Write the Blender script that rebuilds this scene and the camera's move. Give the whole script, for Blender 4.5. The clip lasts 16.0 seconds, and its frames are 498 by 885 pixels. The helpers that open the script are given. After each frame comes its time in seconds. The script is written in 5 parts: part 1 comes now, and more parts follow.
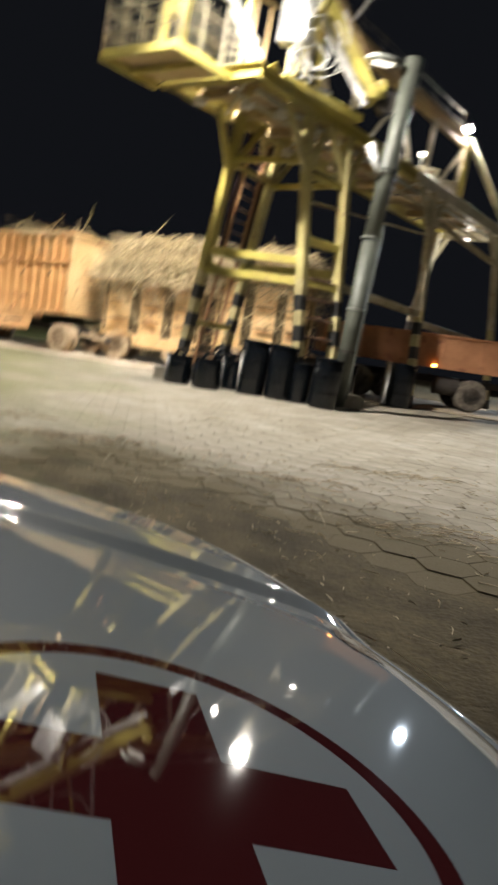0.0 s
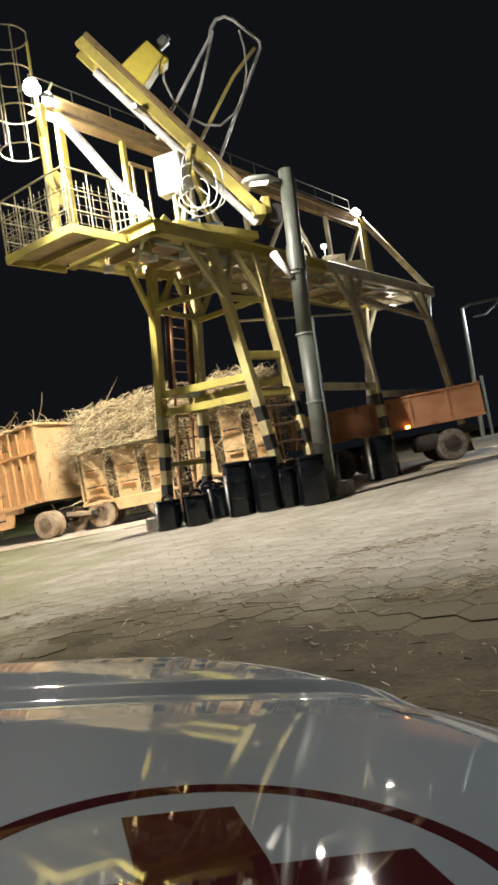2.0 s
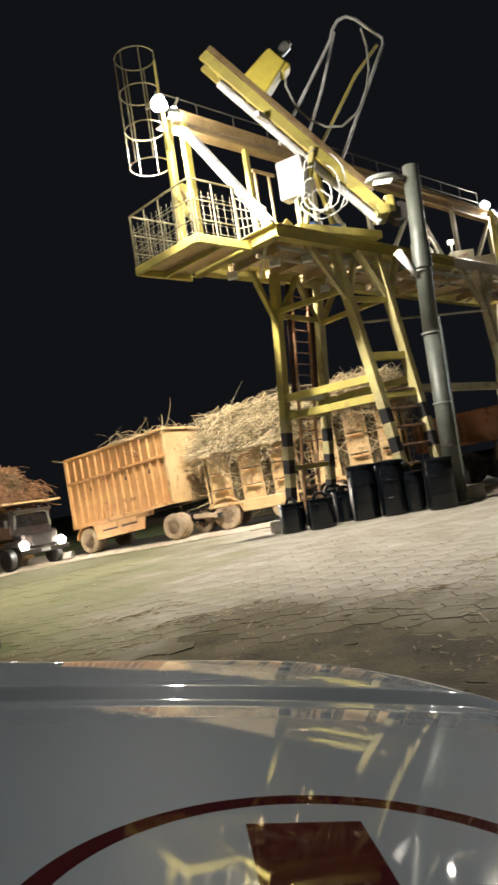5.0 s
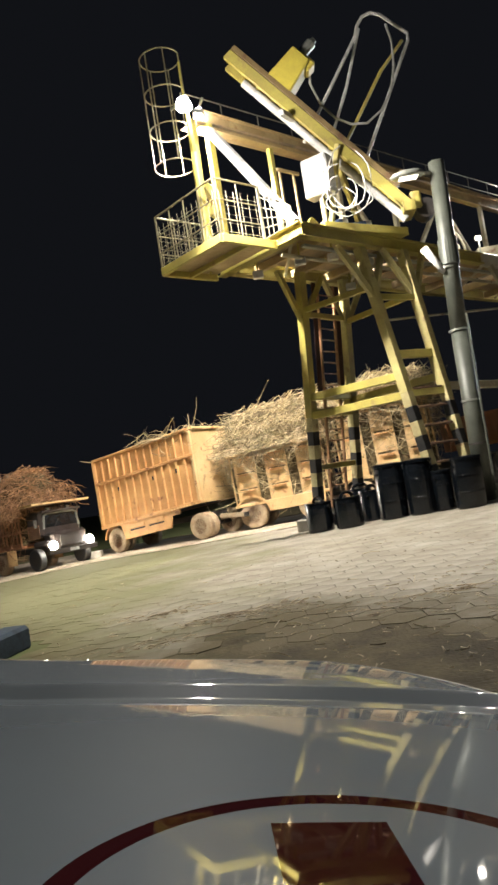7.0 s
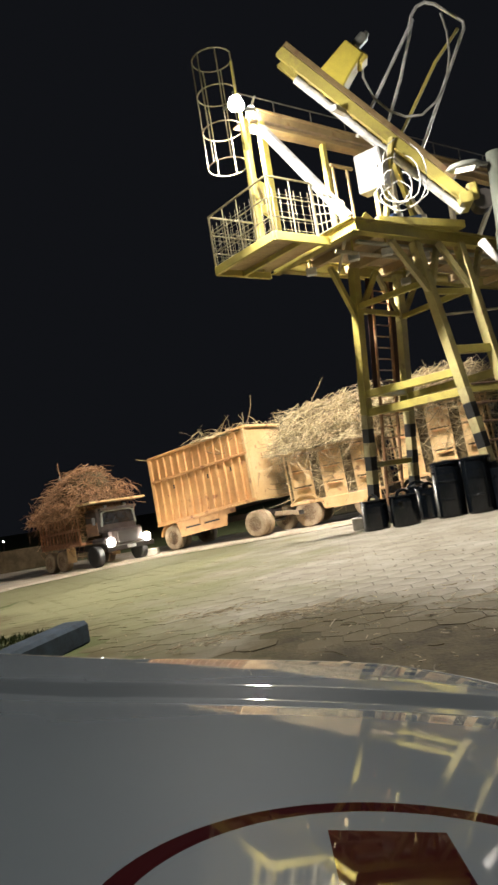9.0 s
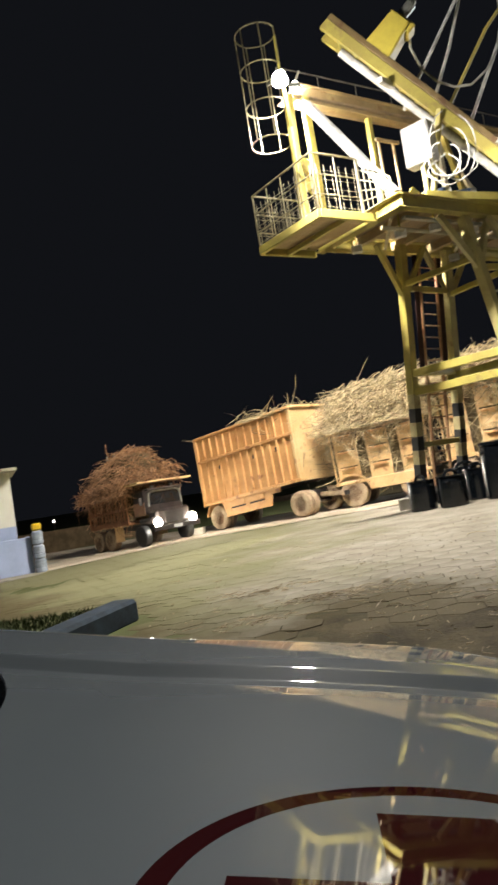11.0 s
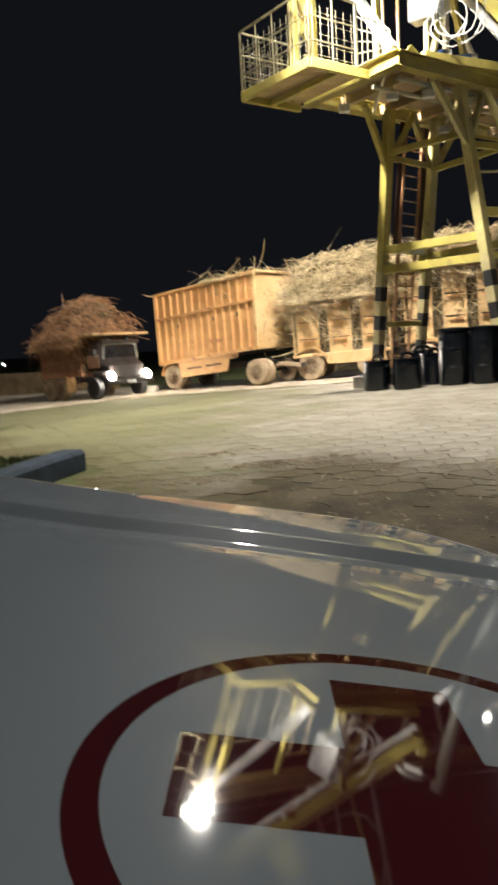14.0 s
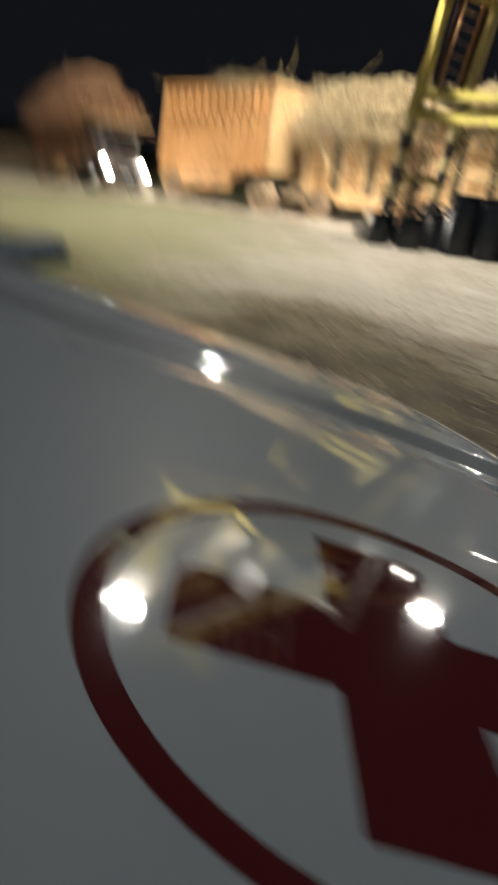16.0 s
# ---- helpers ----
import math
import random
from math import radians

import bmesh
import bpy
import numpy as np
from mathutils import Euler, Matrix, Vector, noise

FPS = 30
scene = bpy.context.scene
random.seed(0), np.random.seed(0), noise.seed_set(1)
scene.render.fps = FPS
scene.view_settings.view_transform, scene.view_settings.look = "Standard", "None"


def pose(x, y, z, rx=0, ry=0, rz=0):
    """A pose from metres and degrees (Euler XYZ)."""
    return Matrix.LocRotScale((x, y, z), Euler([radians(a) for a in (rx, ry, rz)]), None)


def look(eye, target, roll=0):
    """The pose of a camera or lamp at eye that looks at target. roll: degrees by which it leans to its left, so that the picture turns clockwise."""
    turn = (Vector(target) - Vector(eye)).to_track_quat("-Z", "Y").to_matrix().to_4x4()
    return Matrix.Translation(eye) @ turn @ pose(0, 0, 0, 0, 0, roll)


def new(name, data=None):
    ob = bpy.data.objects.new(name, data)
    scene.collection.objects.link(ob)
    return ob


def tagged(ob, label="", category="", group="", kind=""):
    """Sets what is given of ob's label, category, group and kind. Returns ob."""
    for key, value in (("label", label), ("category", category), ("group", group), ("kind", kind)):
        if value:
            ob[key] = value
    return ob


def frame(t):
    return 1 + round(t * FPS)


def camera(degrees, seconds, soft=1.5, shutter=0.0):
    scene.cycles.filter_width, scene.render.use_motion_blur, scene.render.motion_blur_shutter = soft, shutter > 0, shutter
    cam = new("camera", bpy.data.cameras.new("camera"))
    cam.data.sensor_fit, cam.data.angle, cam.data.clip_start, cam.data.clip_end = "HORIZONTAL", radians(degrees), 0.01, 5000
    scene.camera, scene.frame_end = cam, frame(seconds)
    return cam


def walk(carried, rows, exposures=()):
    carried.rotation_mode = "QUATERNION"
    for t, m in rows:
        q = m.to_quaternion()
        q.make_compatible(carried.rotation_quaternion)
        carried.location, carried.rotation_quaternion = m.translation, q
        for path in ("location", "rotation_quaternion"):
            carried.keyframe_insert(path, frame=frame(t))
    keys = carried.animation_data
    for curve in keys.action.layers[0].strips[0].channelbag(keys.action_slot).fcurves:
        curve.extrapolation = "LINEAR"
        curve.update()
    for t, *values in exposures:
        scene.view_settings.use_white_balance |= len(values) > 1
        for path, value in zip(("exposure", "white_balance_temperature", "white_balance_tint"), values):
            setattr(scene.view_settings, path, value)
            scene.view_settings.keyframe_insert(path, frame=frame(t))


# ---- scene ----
cam = camera(37.8, 16.0, soft=2.7, shutter=0.9)
PATH = [
    (0.0, pose(-0.0638, -0.0033, 1.5964, 82.139, -10.692, -7.747)),
    (0.5, pose(-0.0311, 0.0063, 1.5642, 86.643, 1.250, -10.968)),
    (1.0, pose(-0.0079, -0.0051, 1.5514, 89.417, 7.701, -10.145)),
    (1.5, pose(-0.0020, -0.0131, 1.5504, 90.747, 8.605, -9.978)),
    (2.0, pose(-0.0018, -0.0160, 1.5512, 91.740, 8.762, -9.314)),
    (2.5, pose(-0.0011, -0.0161, 1.5510, 92.145, 8.825, -8.676)),
    (3.0, pose(-0.0011, -0.0119, 1.5497, 92.227, 8.843, -8.433)),
    (3.5, pose(0.0002, -0.0048, 1.5482, 92.294, 8.845, -7.753)),
    (4.0, pose(-0.0000, -0.0035, 1.5501, 92.854, 8.697, -3.933)),
    (4.5, pose(0.0006, -0.0022, 1.5499, 93.175, 8.609, -1.621)),
    (5.0, pose(0.0000, -0.0000, 1.5512, 93.469, 8.646, 0.522)),
    (7.5, pose(0.0050, 0.0013, 1.5499, 93.832, 8.890, 3.485)),
    (8.0, pose(0.0059, 0.0034, 1.5496, 94.014, 8.957, 4.991)),
    (8.5, pose(0.0048, 0.0037, 1.5529, 94.168, 8.912, 6.151)),
    (11.0, pose(0.0031, -0.0046, 1.5663, 93.209, 8.878, 10.569)),
    (11.5, pose(0.0033, -0.0090, 1.5682, 92.317, 8.937, 12.040)),
    (12.0, pose(0.0044, -0.0136, 1.5706, 91.933, 8.923, 12.999)),
    (12.5, pose(0.0048, -0.0131, 1.5712, 91.633, 8.886, 13.631)),
    (13.0, pose(0.0038, -0.0095, 1.5704, 91.405, 9.040, 13.824)),
    (13.5, pose(-0.0158, 0.0326, 1.5616, 86.505, 7.783, 12.648)),
    (14.0, pose(-0.0350, 0.0462, 1.5610, 82.259, 3.135, 7.199)),
    (14.5, pose(-0.0381, 0.0489, 1.5644, 81.552, 1.323, 6.987)),
    (15.0, pose(-0.0355, 0.0576, 1.5569, 80.807, 1.371, 7.457)),
    (15.5, pose(-0.0391, 0.0606, 1.5570, 79.873, 1.804, 9.473)),
    (15.8, pose(-0.0561, 0.0689, 1.5719, 75.810, 1.524, 9.988)),
    (16.0, pose(-0.0965, 0.0509, 1.5745, 68.928, -9.104, 7.657)),
]
EXPOSURES = [(0.0, 0.23), (16.0, 0.23)]
walk(cam, PATH, EXPOSURES)

# ---------------------------------------------------------------- world and light
world = bpy.data.worlds.new("night_sky")
scene.world = world
world.use_nodes = True
wn = world.node_tree.nodes
bg = wn["Background"]
sky = wn.new("ShaderNodeTexSky")
sky.sky_type = 'NISHITA'
sky.sun_disc = False
sky.sun_elevation = radians(-6)
sky.sun_rotation = radians(200)
mixc = wn.new("ShaderNodeMix")
mixc.data_type = 'RGBA'
mixc.inputs[0].default_value = 0.9
mixc.inputs[7].default_value = (0.0095, 0.0105, 0.0135, 1)
world.node_tree.links.new(sky.outputs[0], mixc.inputs[6])
world.node_tree.links.new(mixc.outputs[2], bg.inputs[0])
bg.inputs[1].default_value = 0.55


def lamp_point(name, loc, watts, colour, radius):
    d = bpy.data.lights.new(name, 'POINT')
    d.energy, d.color, d.shadow_soft_size = watts, colour, radius
    ob = new(name, d)
    ob.location = loc
    return ob


def lamp_spot(name, eye, target, watts, colour, angle, radius, blend=0.6):
    d = bpy.data.lights.new(name, 'SPOT')
    d.energy, d.color, d.shadow_soft_size = watts, colour, radius
    d.spot_size, d.spot_blend = radians(angle), blend
    ob = new(name, d)
    ob.matrix_world = look(eye, target)
    return ob


# ---------------------------------------------------------------- plan
SX, SY = 0.0396, 0.0028          # fall of the yard


def gz(x, y):
    return SX * x + SY * y


GO = Vector((1.1, 18.0, 0))      # near corner of the gantry's deck
GU = Vector((0.731, 0.682, 0))   # along the gantry
GW = Vector((-0.682, 0.731, 0))  # across it


def G(u, w, z):
    p = GO + GU * u + GW * w
    return Vector((p.x, p.y, z))


DECK = 8.1
UE = 0.5                         # the near end of the deck along the gantry
TOPZ = 12.3

# ---------------------------------------------------------------- materials


def mat(name, base, rough=0.6, metal=0.0, dark=None, scale=3.0, fine=40.0, bump=0.15, mix=(0.4, 0.65), random_tint=0.0, coat=0.0, rust=None, grain=0.35):
    m = bpy.data.materials.new(name)
    m.use_nodes = True
    nt = m.node_tree
    n, l = nt.nodes, nt.links
    b = n["Principled BSDF"]
    tc = n.new("ShaderNodeTexCoord")
    n1 = n.new("ShaderNodeTexNoise")
    n1.inputs["Scale"].default_value = scale
    n1.inputs["Detail"].default_value = 6
    n1.inputs["Roughness"].default_value = 0.65
    n2 = n.new("ShaderNodeTexNoise")
    n2.inputs["Scale"].default_value = fine
    n2.inputs["Detail"].default_value = 4
    l.new(tc.outputs["Object"], n1.inputs["Vector"])
    l.new(tc.outputs["Object"], n2.inputs["Vector"])
    ramp = n.new("ShaderNodeMapRange")
    ramp.inputs[1].default_value, ramp.inputs[2].default_value = mix
    l.new(n1.outputs[0], ramp.inputs[0])
    mx = n.new("ShaderNodeMix")
    mx.data_type = 'RGBA'
    dark = dark or tuple(c * 0.6 for c in base)
    mx.inputs[6].default_value = (*dark, 1)
    mx.inputs[7].default_value = (*base, 1)
    l.new(ramp.outputs[0], mx.inputs[0])
    out = mx.outputs[2]
    mv = n.new("ShaderNodeMix")
    mv.data_type = 'RGBA'
    mv.blend_type = 'MULTIPLY'
    mv.inputs[0].default_value = grain
    l.new(out, mv.inputs[6])
    l.new(n2.outputs[0], mv.inputs[7])
    out = mv.outputs[2]
    if rust:
        n3 = n.new("ShaderNodeTexNoise")
        n3.inputs["Scale"].default_value = scale * 2.3
        n3.inputs["Detail"].default_value = 8
        l.new(tc.outputs["Object"], n3.inputs["Vector"])
        r3 = n.new("ShaderNodeMapRange")
        r3.inputs[1].default_value, r3.inputs[2].default_value = 0.61, 0.70
        l.new(n3.outputs[0], r3.inputs[0])
        m3 = n.new("ShaderNodeMix")
        m3.data_type = 'RGBA'
        m3.inputs[7].default_value = (*rust, 1)
        l.new(r3.outputs[0], m3.inputs[0])
        l.new(out, m3.inputs[6])
        out = m3.outputs[2]
    if random_tint:
        oi = n.new("ShaderNodeObjectInfo")
        ge = n.new("ShaderNodeNewGeometry")
        ad = n.new("ShaderNodeMath")
        l.new(oi.outputs["Random"], ad.inputs[0])
        l.new(ge.outputs["Random Per Island"], ad.inputs[1])
        fr = n.new("ShaderNodeMath")
        fr.operation = 'FRACT'
        l.new(ad.outputs[0], fr.inputs[0])
        mr = n.new("ShaderNodeMapRange")
        mr.inputs[3].default_value, mr.inputs[4].default_value = 1 - random_tint, 1 + random_tint
        l.new(fr.outputs[0], mr.inputs[0])
        hs = n.new("ShaderNodeHueSaturation")
        l.new(out, hs.inputs["Color"])
        l.new(mr.outputs[0], hs.inputs["Value"])
        out = hs.outputs[0]
    l.new(out, b.inputs["Base Color"])
    b.inputs["Roughness"].default_value = rough
    b.inputs["Metallic"].default_value = metal
    if rough > 0.8:
        b.inputs["Specular IOR Level"].default_value = 0.12
    b.inputs["Coat Weight"].default_value = coat
    b.inputs["Coat Roughness"].default_value = 0.03
    if bump:
        bp = n.new("ShaderNodeBump")
        bp.inputs["Strength"].default_value = bump
        bp.inputs["Distance"].default_value = 0.02
        l.new(n2.outputs[0], bp.inputs["Height"])
        l.new(bp.outputs[0], b.inputs["Normal"])
    return m


def glow(name, colour, strength):
    m = bpy.data.materials.new(name)
    m.use_nodes = True
    b = m.node_tree.nodes["Principled BSDF"]
    b.inputs["Base Color"].default_value = (*colour, 1)
    b.inputs["Emission Color"].default_value = (*colour, 1)
    b.inputs["Emission Strength"].default_value = strength
    return m


# probe box beam: the shade on its upper face is put into the brown
BROWNB = mat("shaded_brown_beam", (0.27, 0.195, 0.085), 0.55, dark=(0.17, 0.115, 0.05), scale=1.2, rust=(0.12, 0.07, 0.035))
TANP = mat("tan_girder_paint", (0.52, 0.40, 0.20), 0.5, dark=(0.36, 0.26, 0.13), scale=1.0, rust=(0.26, 0.15, 0.07))
YELLOWP = mat("worn_yellow_paint", (0.55, 0.485, 0.20), 0.5, dark=(0.42, 0.36, 0.15), scale=1.4, rust=(0.27, 0.20, 0.09))
# far deck girder: missing front light is put into a brighter cream
CREAMG = mat("lit_girder_tone", (0.74, 0.71, 0.60), 0.5, dark=(0.56, 0.53, 0.43), scale=1.3, rust=(0.30, 0.22, 0.14))
YELLOW = mat("yellow_paint", (0.54, 0.465, 0.11), 0.45, dark=(0.40, 0.335, 0.095), scale=1.2, rust=(0.30, 0.235, 0.085))
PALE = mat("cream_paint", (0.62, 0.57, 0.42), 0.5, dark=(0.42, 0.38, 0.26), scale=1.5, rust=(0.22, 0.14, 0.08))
BLACKP = mat("black_paint", (0.02, 0.02, 0.02), 0.5)
GALV = mat("galvanised_steel", (0.50, 0.51, 0.47), 0.38, 0.6, dark=(0.36, 0.38, 0.33), scale=2)
POSTM = mat("dull_green_grey_post", (0.105, 0.113, 0.092), 0.5, 0.15, dark=(0.07, 0.077, 0.062), scale=2)
# kerb concrete: the face's shade is put into this dark bluish colour
KERBM = mat("shade_toned_concrete", (0.062, 0.085, 0.115), 0.9, dark=(0.042, 0.055, 0.068), scale=2.5)
DECKM = mat("deck_plate", (0.47, 0.34, 0.20), 0.6, dark=(0.30, 0.23, 0.15), scale=1.5)
RUBBER = mat("tyre_rubber", (0.022, 0.022, 0.023), 0.55, scale=5, fine=60)
DARKTYRE = mat("dark_dusty_tyre", (0.21, 0.18, 0.145), 0.8, dark=(0.10, 0.083, 0.066), scale=5)
DUSTY = mat("dusty_tyre", (0.56, 0.44, 0.30), 0.85, dark=(0.38, 0.28, 0.18), scale=4)
DRUM = mat("black_plastic", (0.006, 0.008, 0.011), 0.2, scale=4, fine=25, bump=0.03)
ORANGE = mat("orange_steel", (0.76, 0.44, 0.18), 0.6, dark=(0.64, 0.34, 0.13), scale=1.3, rust=(0.30, 0.14, 0.06))
CREAMT = mat("faded_orange_steel", (0.80, 0.57, 0.29), 0.6, dark=(0.70, 0.46, 0.21), scale=1.3, rust=(0.34, 0.18, 0.08))
CHASSIS = mat("chassis_steel", (0.05, 0.042, 0.036), 0.7)
RED_OX = mat("rusty_red_steel", (0.50, 0.235, 0.11), 0.65, dark=(0.36, 0.16, 0.075), scale=1.0, rust=(0.2, 0.08, 0.04))
CANE = mat("cane_stalk", (0.60, 0.49, 0.29), 0.7, dark=(0.28, 0.21, 0.10), scale=4, random_tint=0.6)
# core of the loads: shade between the stalks is put into its dark brown
CANEIN = mat("shaded_cane_core", (0.26, 0.20, 0.11), 0.9, dark=(0.07, 0.05, 0.025), scale=7)
WHITE = mat("white_enamel", (0.8, 0.8, 0.78), 0.4)
RAILW = mat("pale_rail_paint", (0.24, 0.22, 0.135), 0.5, dark=(0.15, 0.125, 0.07))
CABLE = mat("grey_cable", (0.55, 0.55, 0.5), 0.5)
BLUEP = mat("blue_motor_paint", (0.10, 0.2, 0.5), 0.4)
CONCRETE = mat("concrete", (0.45, 0.42, 0.36), 0.85, dark=(0.3, 0.28, 0.23), scale=2)
HUB = mat("rusty_wheel_hub", (0.24, 0.11, 0.04), 0.7, dark=(0.09, 0.04, 0.02), scale=5)
STRIPEY = mat("faded_stripe_paint", (0.56, 0.50, 0.25), 0.55, dark=(0.38, 0.32, 0.16), scale=2, rust=(0.2, 0.13, 0.06))
RAILD = mat("dull_rail_steel", (0.20, 0.19, 0.16), 0.6, dark=(0.12, 0.11, 0.09))
# gearbox yellow, brightened to carry floodlight that hardly reaches it
BRIGHTY = mat("floodlit_yellow_tone", (0.72, 0.60, 0.10), 0.4, dark=(0.60, 0.48, 0.09), scale=2)
RUSTL = mat("rusty_ladder_paint", (0.40, 0.25, 0.12), 0.6, dark=(0.28, 0.13, 0.06))

# ---------------------------------------------------------------- mesh helpers


def finish(name, bm, material, parent=None, label="", smooth=False):
    me = bpy.data.meshes.new(name)
    if smooth:
        for f in bm.faces:
            f.smooth = True
    bm.to_mesh(me)
    bm.free()
    for m in (material if isinstance(material, (list, tuple)) else [material]):
        me.materials.append(m)
    ob = new(name, me)
    if parent:
        ob.parent = parent
    if label:
        ob["label"] = label
    return ob


def part(name, bm, material, parent, label="", smooth=False):
    return finish(name, bm, material, parent, label, smooth)


def thing(name, label, category, group="", m=None, kind=""):
    e = new(name)
    e.empty_display_size = 0.2
    if m is not None:
        e.matrix_world = m
    return tagged(e, label, category, group, kind)


def add_box(bm, c, s, m=None, bevel=0.0):
    r = bmesh.ops.create_cube(bm, size=1)
    vs = r["verts"]
    bmesh.ops.scale(bm, vec=s, verts=vs)
    if bevel:
        es = list({e for v in vs for e in v.link_edges})
        o = bmesh.ops.bevel(bm, geom=es, offset=bevel, segments=1, affect='EDGES', profile=0.5)
        vs = list({v for f in o["faces"] for v in f.verts} | {v for v in vs if v.is_valid})
    bmesh.ops.translate(bm, vec=c, verts=vs)
    if m is not None:
        bmesh.ops.transform(bm, matrix=m, verts=vs)
    return vs


def box(c, s, bevel=0.0):
    bm = bmesh.new()
    add_box(bm, c, s, None, bevel)
    return bm


def frame_between(a, b, up=Vector((0, 0, 1))):
    a, b = Vector(a), Vector(b)
    z = (b - a).normalized()
    if abs(z.dot(up)) > 0.98:
        up = GU
    x = up.cross(z).normalized()
    y = z.cross(x)
    return Matrix(((x.x, y.x, z.x, a.x), (x.y, y.y, z.y, a.y), (x.z, y.z, z.z, a.z), (0, 0, 0, 1))), (b - a).length


def add_beam(bm, a, b, w, h, bevel=0.0, flange=0.0):
    """A bar from a to b: w across, h high; with a flange it is an I section."""
    m, L = frame_between(a, b)
    if flange:
        add_box(bm, (0, 0, L / 2), (w * 0.18, h, L), m)
        add_box(bm, (0, h / 2 - flange / 2, L / 2), (w, flange, L), m)
        add_box(bm, (0, -h / 2 + flange / 2, L / 2), (w, flange, L), m)
    else:
        add_box(bm, (0, 0, L / 2), (w, h, L), m, bevel)


def beam(a, b, w, h, bevel=0.012, flange=0.0):
    bm = bmesh.new()
    add_beam(bm, a, b, w, h, bevel, flange)
    return bm


def add_tube(bm, a, b, r1, r2=None, seg=10, caps=True):
    m, L = frame_between(a, b)
    r = bmesh.ops.create_cone(bm, cap_ends=caps, segments=seg, radius1=r1, radius2=r1 if r2 is None else r2, depth=L)
    bmesh.ops.translate(bm, vec=(0, 0, L / 2), verts=r["verts"])
    bmesh.ops.transform(bm, matrix=m, verts=r["verts"])
    return r["verts"]


def tube(a, b, r1, r2=None, seg=10):
    bm = bmesh.new()
    add_tube(bm, a, b, r1, r2, seg)
    return bm


def pipe(points, r, seg=8):
    """A bent pipe through points, as one mesh with mitred rings."""
    pts = [Vector(p) for p in points]
    bm = bmesh.new()
    rings = []
    for i, p in enumerate(pts):
        d = (pts[min(i + 1, len(pts) - 1)] - pts[max(i - 1, 0)]).normalized()
        ref = Vector((0, 0, 1)) if abs(d.z) < 0.9 else Vector((1, 0.2, 0))
        if i:
            ref = lastn
        x = (ref - d * ref.dot(d)).normalized()
        lastn = x
        y = d.cross(x)
        rings.append([bm.verts.new(p + (x * math.cos(k * 2 * math.pi / seg) + y * math.sin(k * 2 * math.pi / seg)) * r) for k in range(seg)])
    for a, b in zip(rings, rings[1:]):
        for k in range(seg):
            bm.faces.new((a[k], a[(k + 1) % seg], b[(k + 1) % seg], b[k]))
    bm.faces.new(rings[0][::-1])
    bm.faces.new(rings[-1])
    return bm


def arc_points(c, r, a0, a1, n, ex=Vector((1, 0, 0)), ey=Vector((0, 1, 0))):
    return [Vector(c) + ex * r * math.cos(a0 + (a1 - a0) * i / n) + ey * r * math.sin(a0 + (a1 - a0) * i / n) for i in range(n + 1)]


def lathe(profile, seg=24, axis='z'):
    """A turned body from (radius, height) pairs."""
    bm = bmesh.new()
    rings = []
    for r, h in profile:
        rings.append([bm.verts.new((r * math.cos(k * 2 * math.pi / seg), r * math.sin(k * 2 * math.pi / seg), h)) for k in range(seg)])
    for a, b in zip(rings, rings[1:]):
        for k in range(seg):
            bm.faces.new((a[k], a[(k + 1) % seg], b[(k + 1) % seg], b[k]))
    if profile[0][0] > 0.001:
        bm.faces.new(rings[0][::-1])
    if profile[-1][0] > 0.001:
        bm.faces.new(rings[-1])
    if axis == 'y':
        bmesh.ops.rotate(bm, cent=(0, 0, 0), matrix=Matrix.Rotation(radians(90), 3, 'X'), verts=bm.verts)
    return bm


def strip(points, across, thick):
    """A bent plate through points, as wide as the vector across, as one closed mesh."""
    bm = bmesh.new()
    rows = []
    c = sum((Vector(p) for p in points), Vector()) / len(points)
    for i, p in enumerate(points):
        p = Vector(p)
        d = (Vector(points[min(i + 1, len(points) - 1)]) - Vector(points[max(i - 1, 0)])).normalized()
        n = d.cross(across).normalized()
        if n.dot(p - c) < 0:
            n = -n
        rows.append([bm.verts.new(q) for q in (p, p + across, p + across + n * thick, p + n * thick)])
    for a, b in zip(rows, rows[1:]):
        for k in range(4):
            bm.faces.new((a[k], a[(k + 1) % 4], b[(k + 1) % 4], b[k]))
    bm.faces.new(rows[0])
    bm.faces.new(rows[-1][::-1])
    bmesh.ops.recalc_face_normals(bm, faces=bm.faces)
    return bm

# ---------------------------------------------------------------- ground
rng = random.Random(7)


def build_ground():
    bm = bmesh.new()
    xs = [-900, -300, -120, -60, -40, -30] + [-24 + i * 1.0 for i in range(49)] + [30, 40, 60, 120, 300, 900]
    ys = [-900, -200, -60, -25, -10, -5] + [-2 + i * 1.0 for i in range(48)] + [50, 60, 80, 140, 300, 900]
    grid = []
    for y in ys:
        row = []
        for x in xs:
            cx, cy = max(-24, min(24, x)), max(-2, min(45, y))
            z = gz(cx, cy) + 0.008 * noise.noise(Vector((x * 0.35, y * 0.35, 0)))
            row.append(bm.verts.new((x, y, z - 0.010)))
        grid.append(row)
    for j in range(len(ys) - 1):
        for i in range(len(xs) - 1):
            bm.faces.new((grid[j][i], grid[j][i + 1], grid[j + 1][i + 1], grid[j + 1][i]))
    return bm


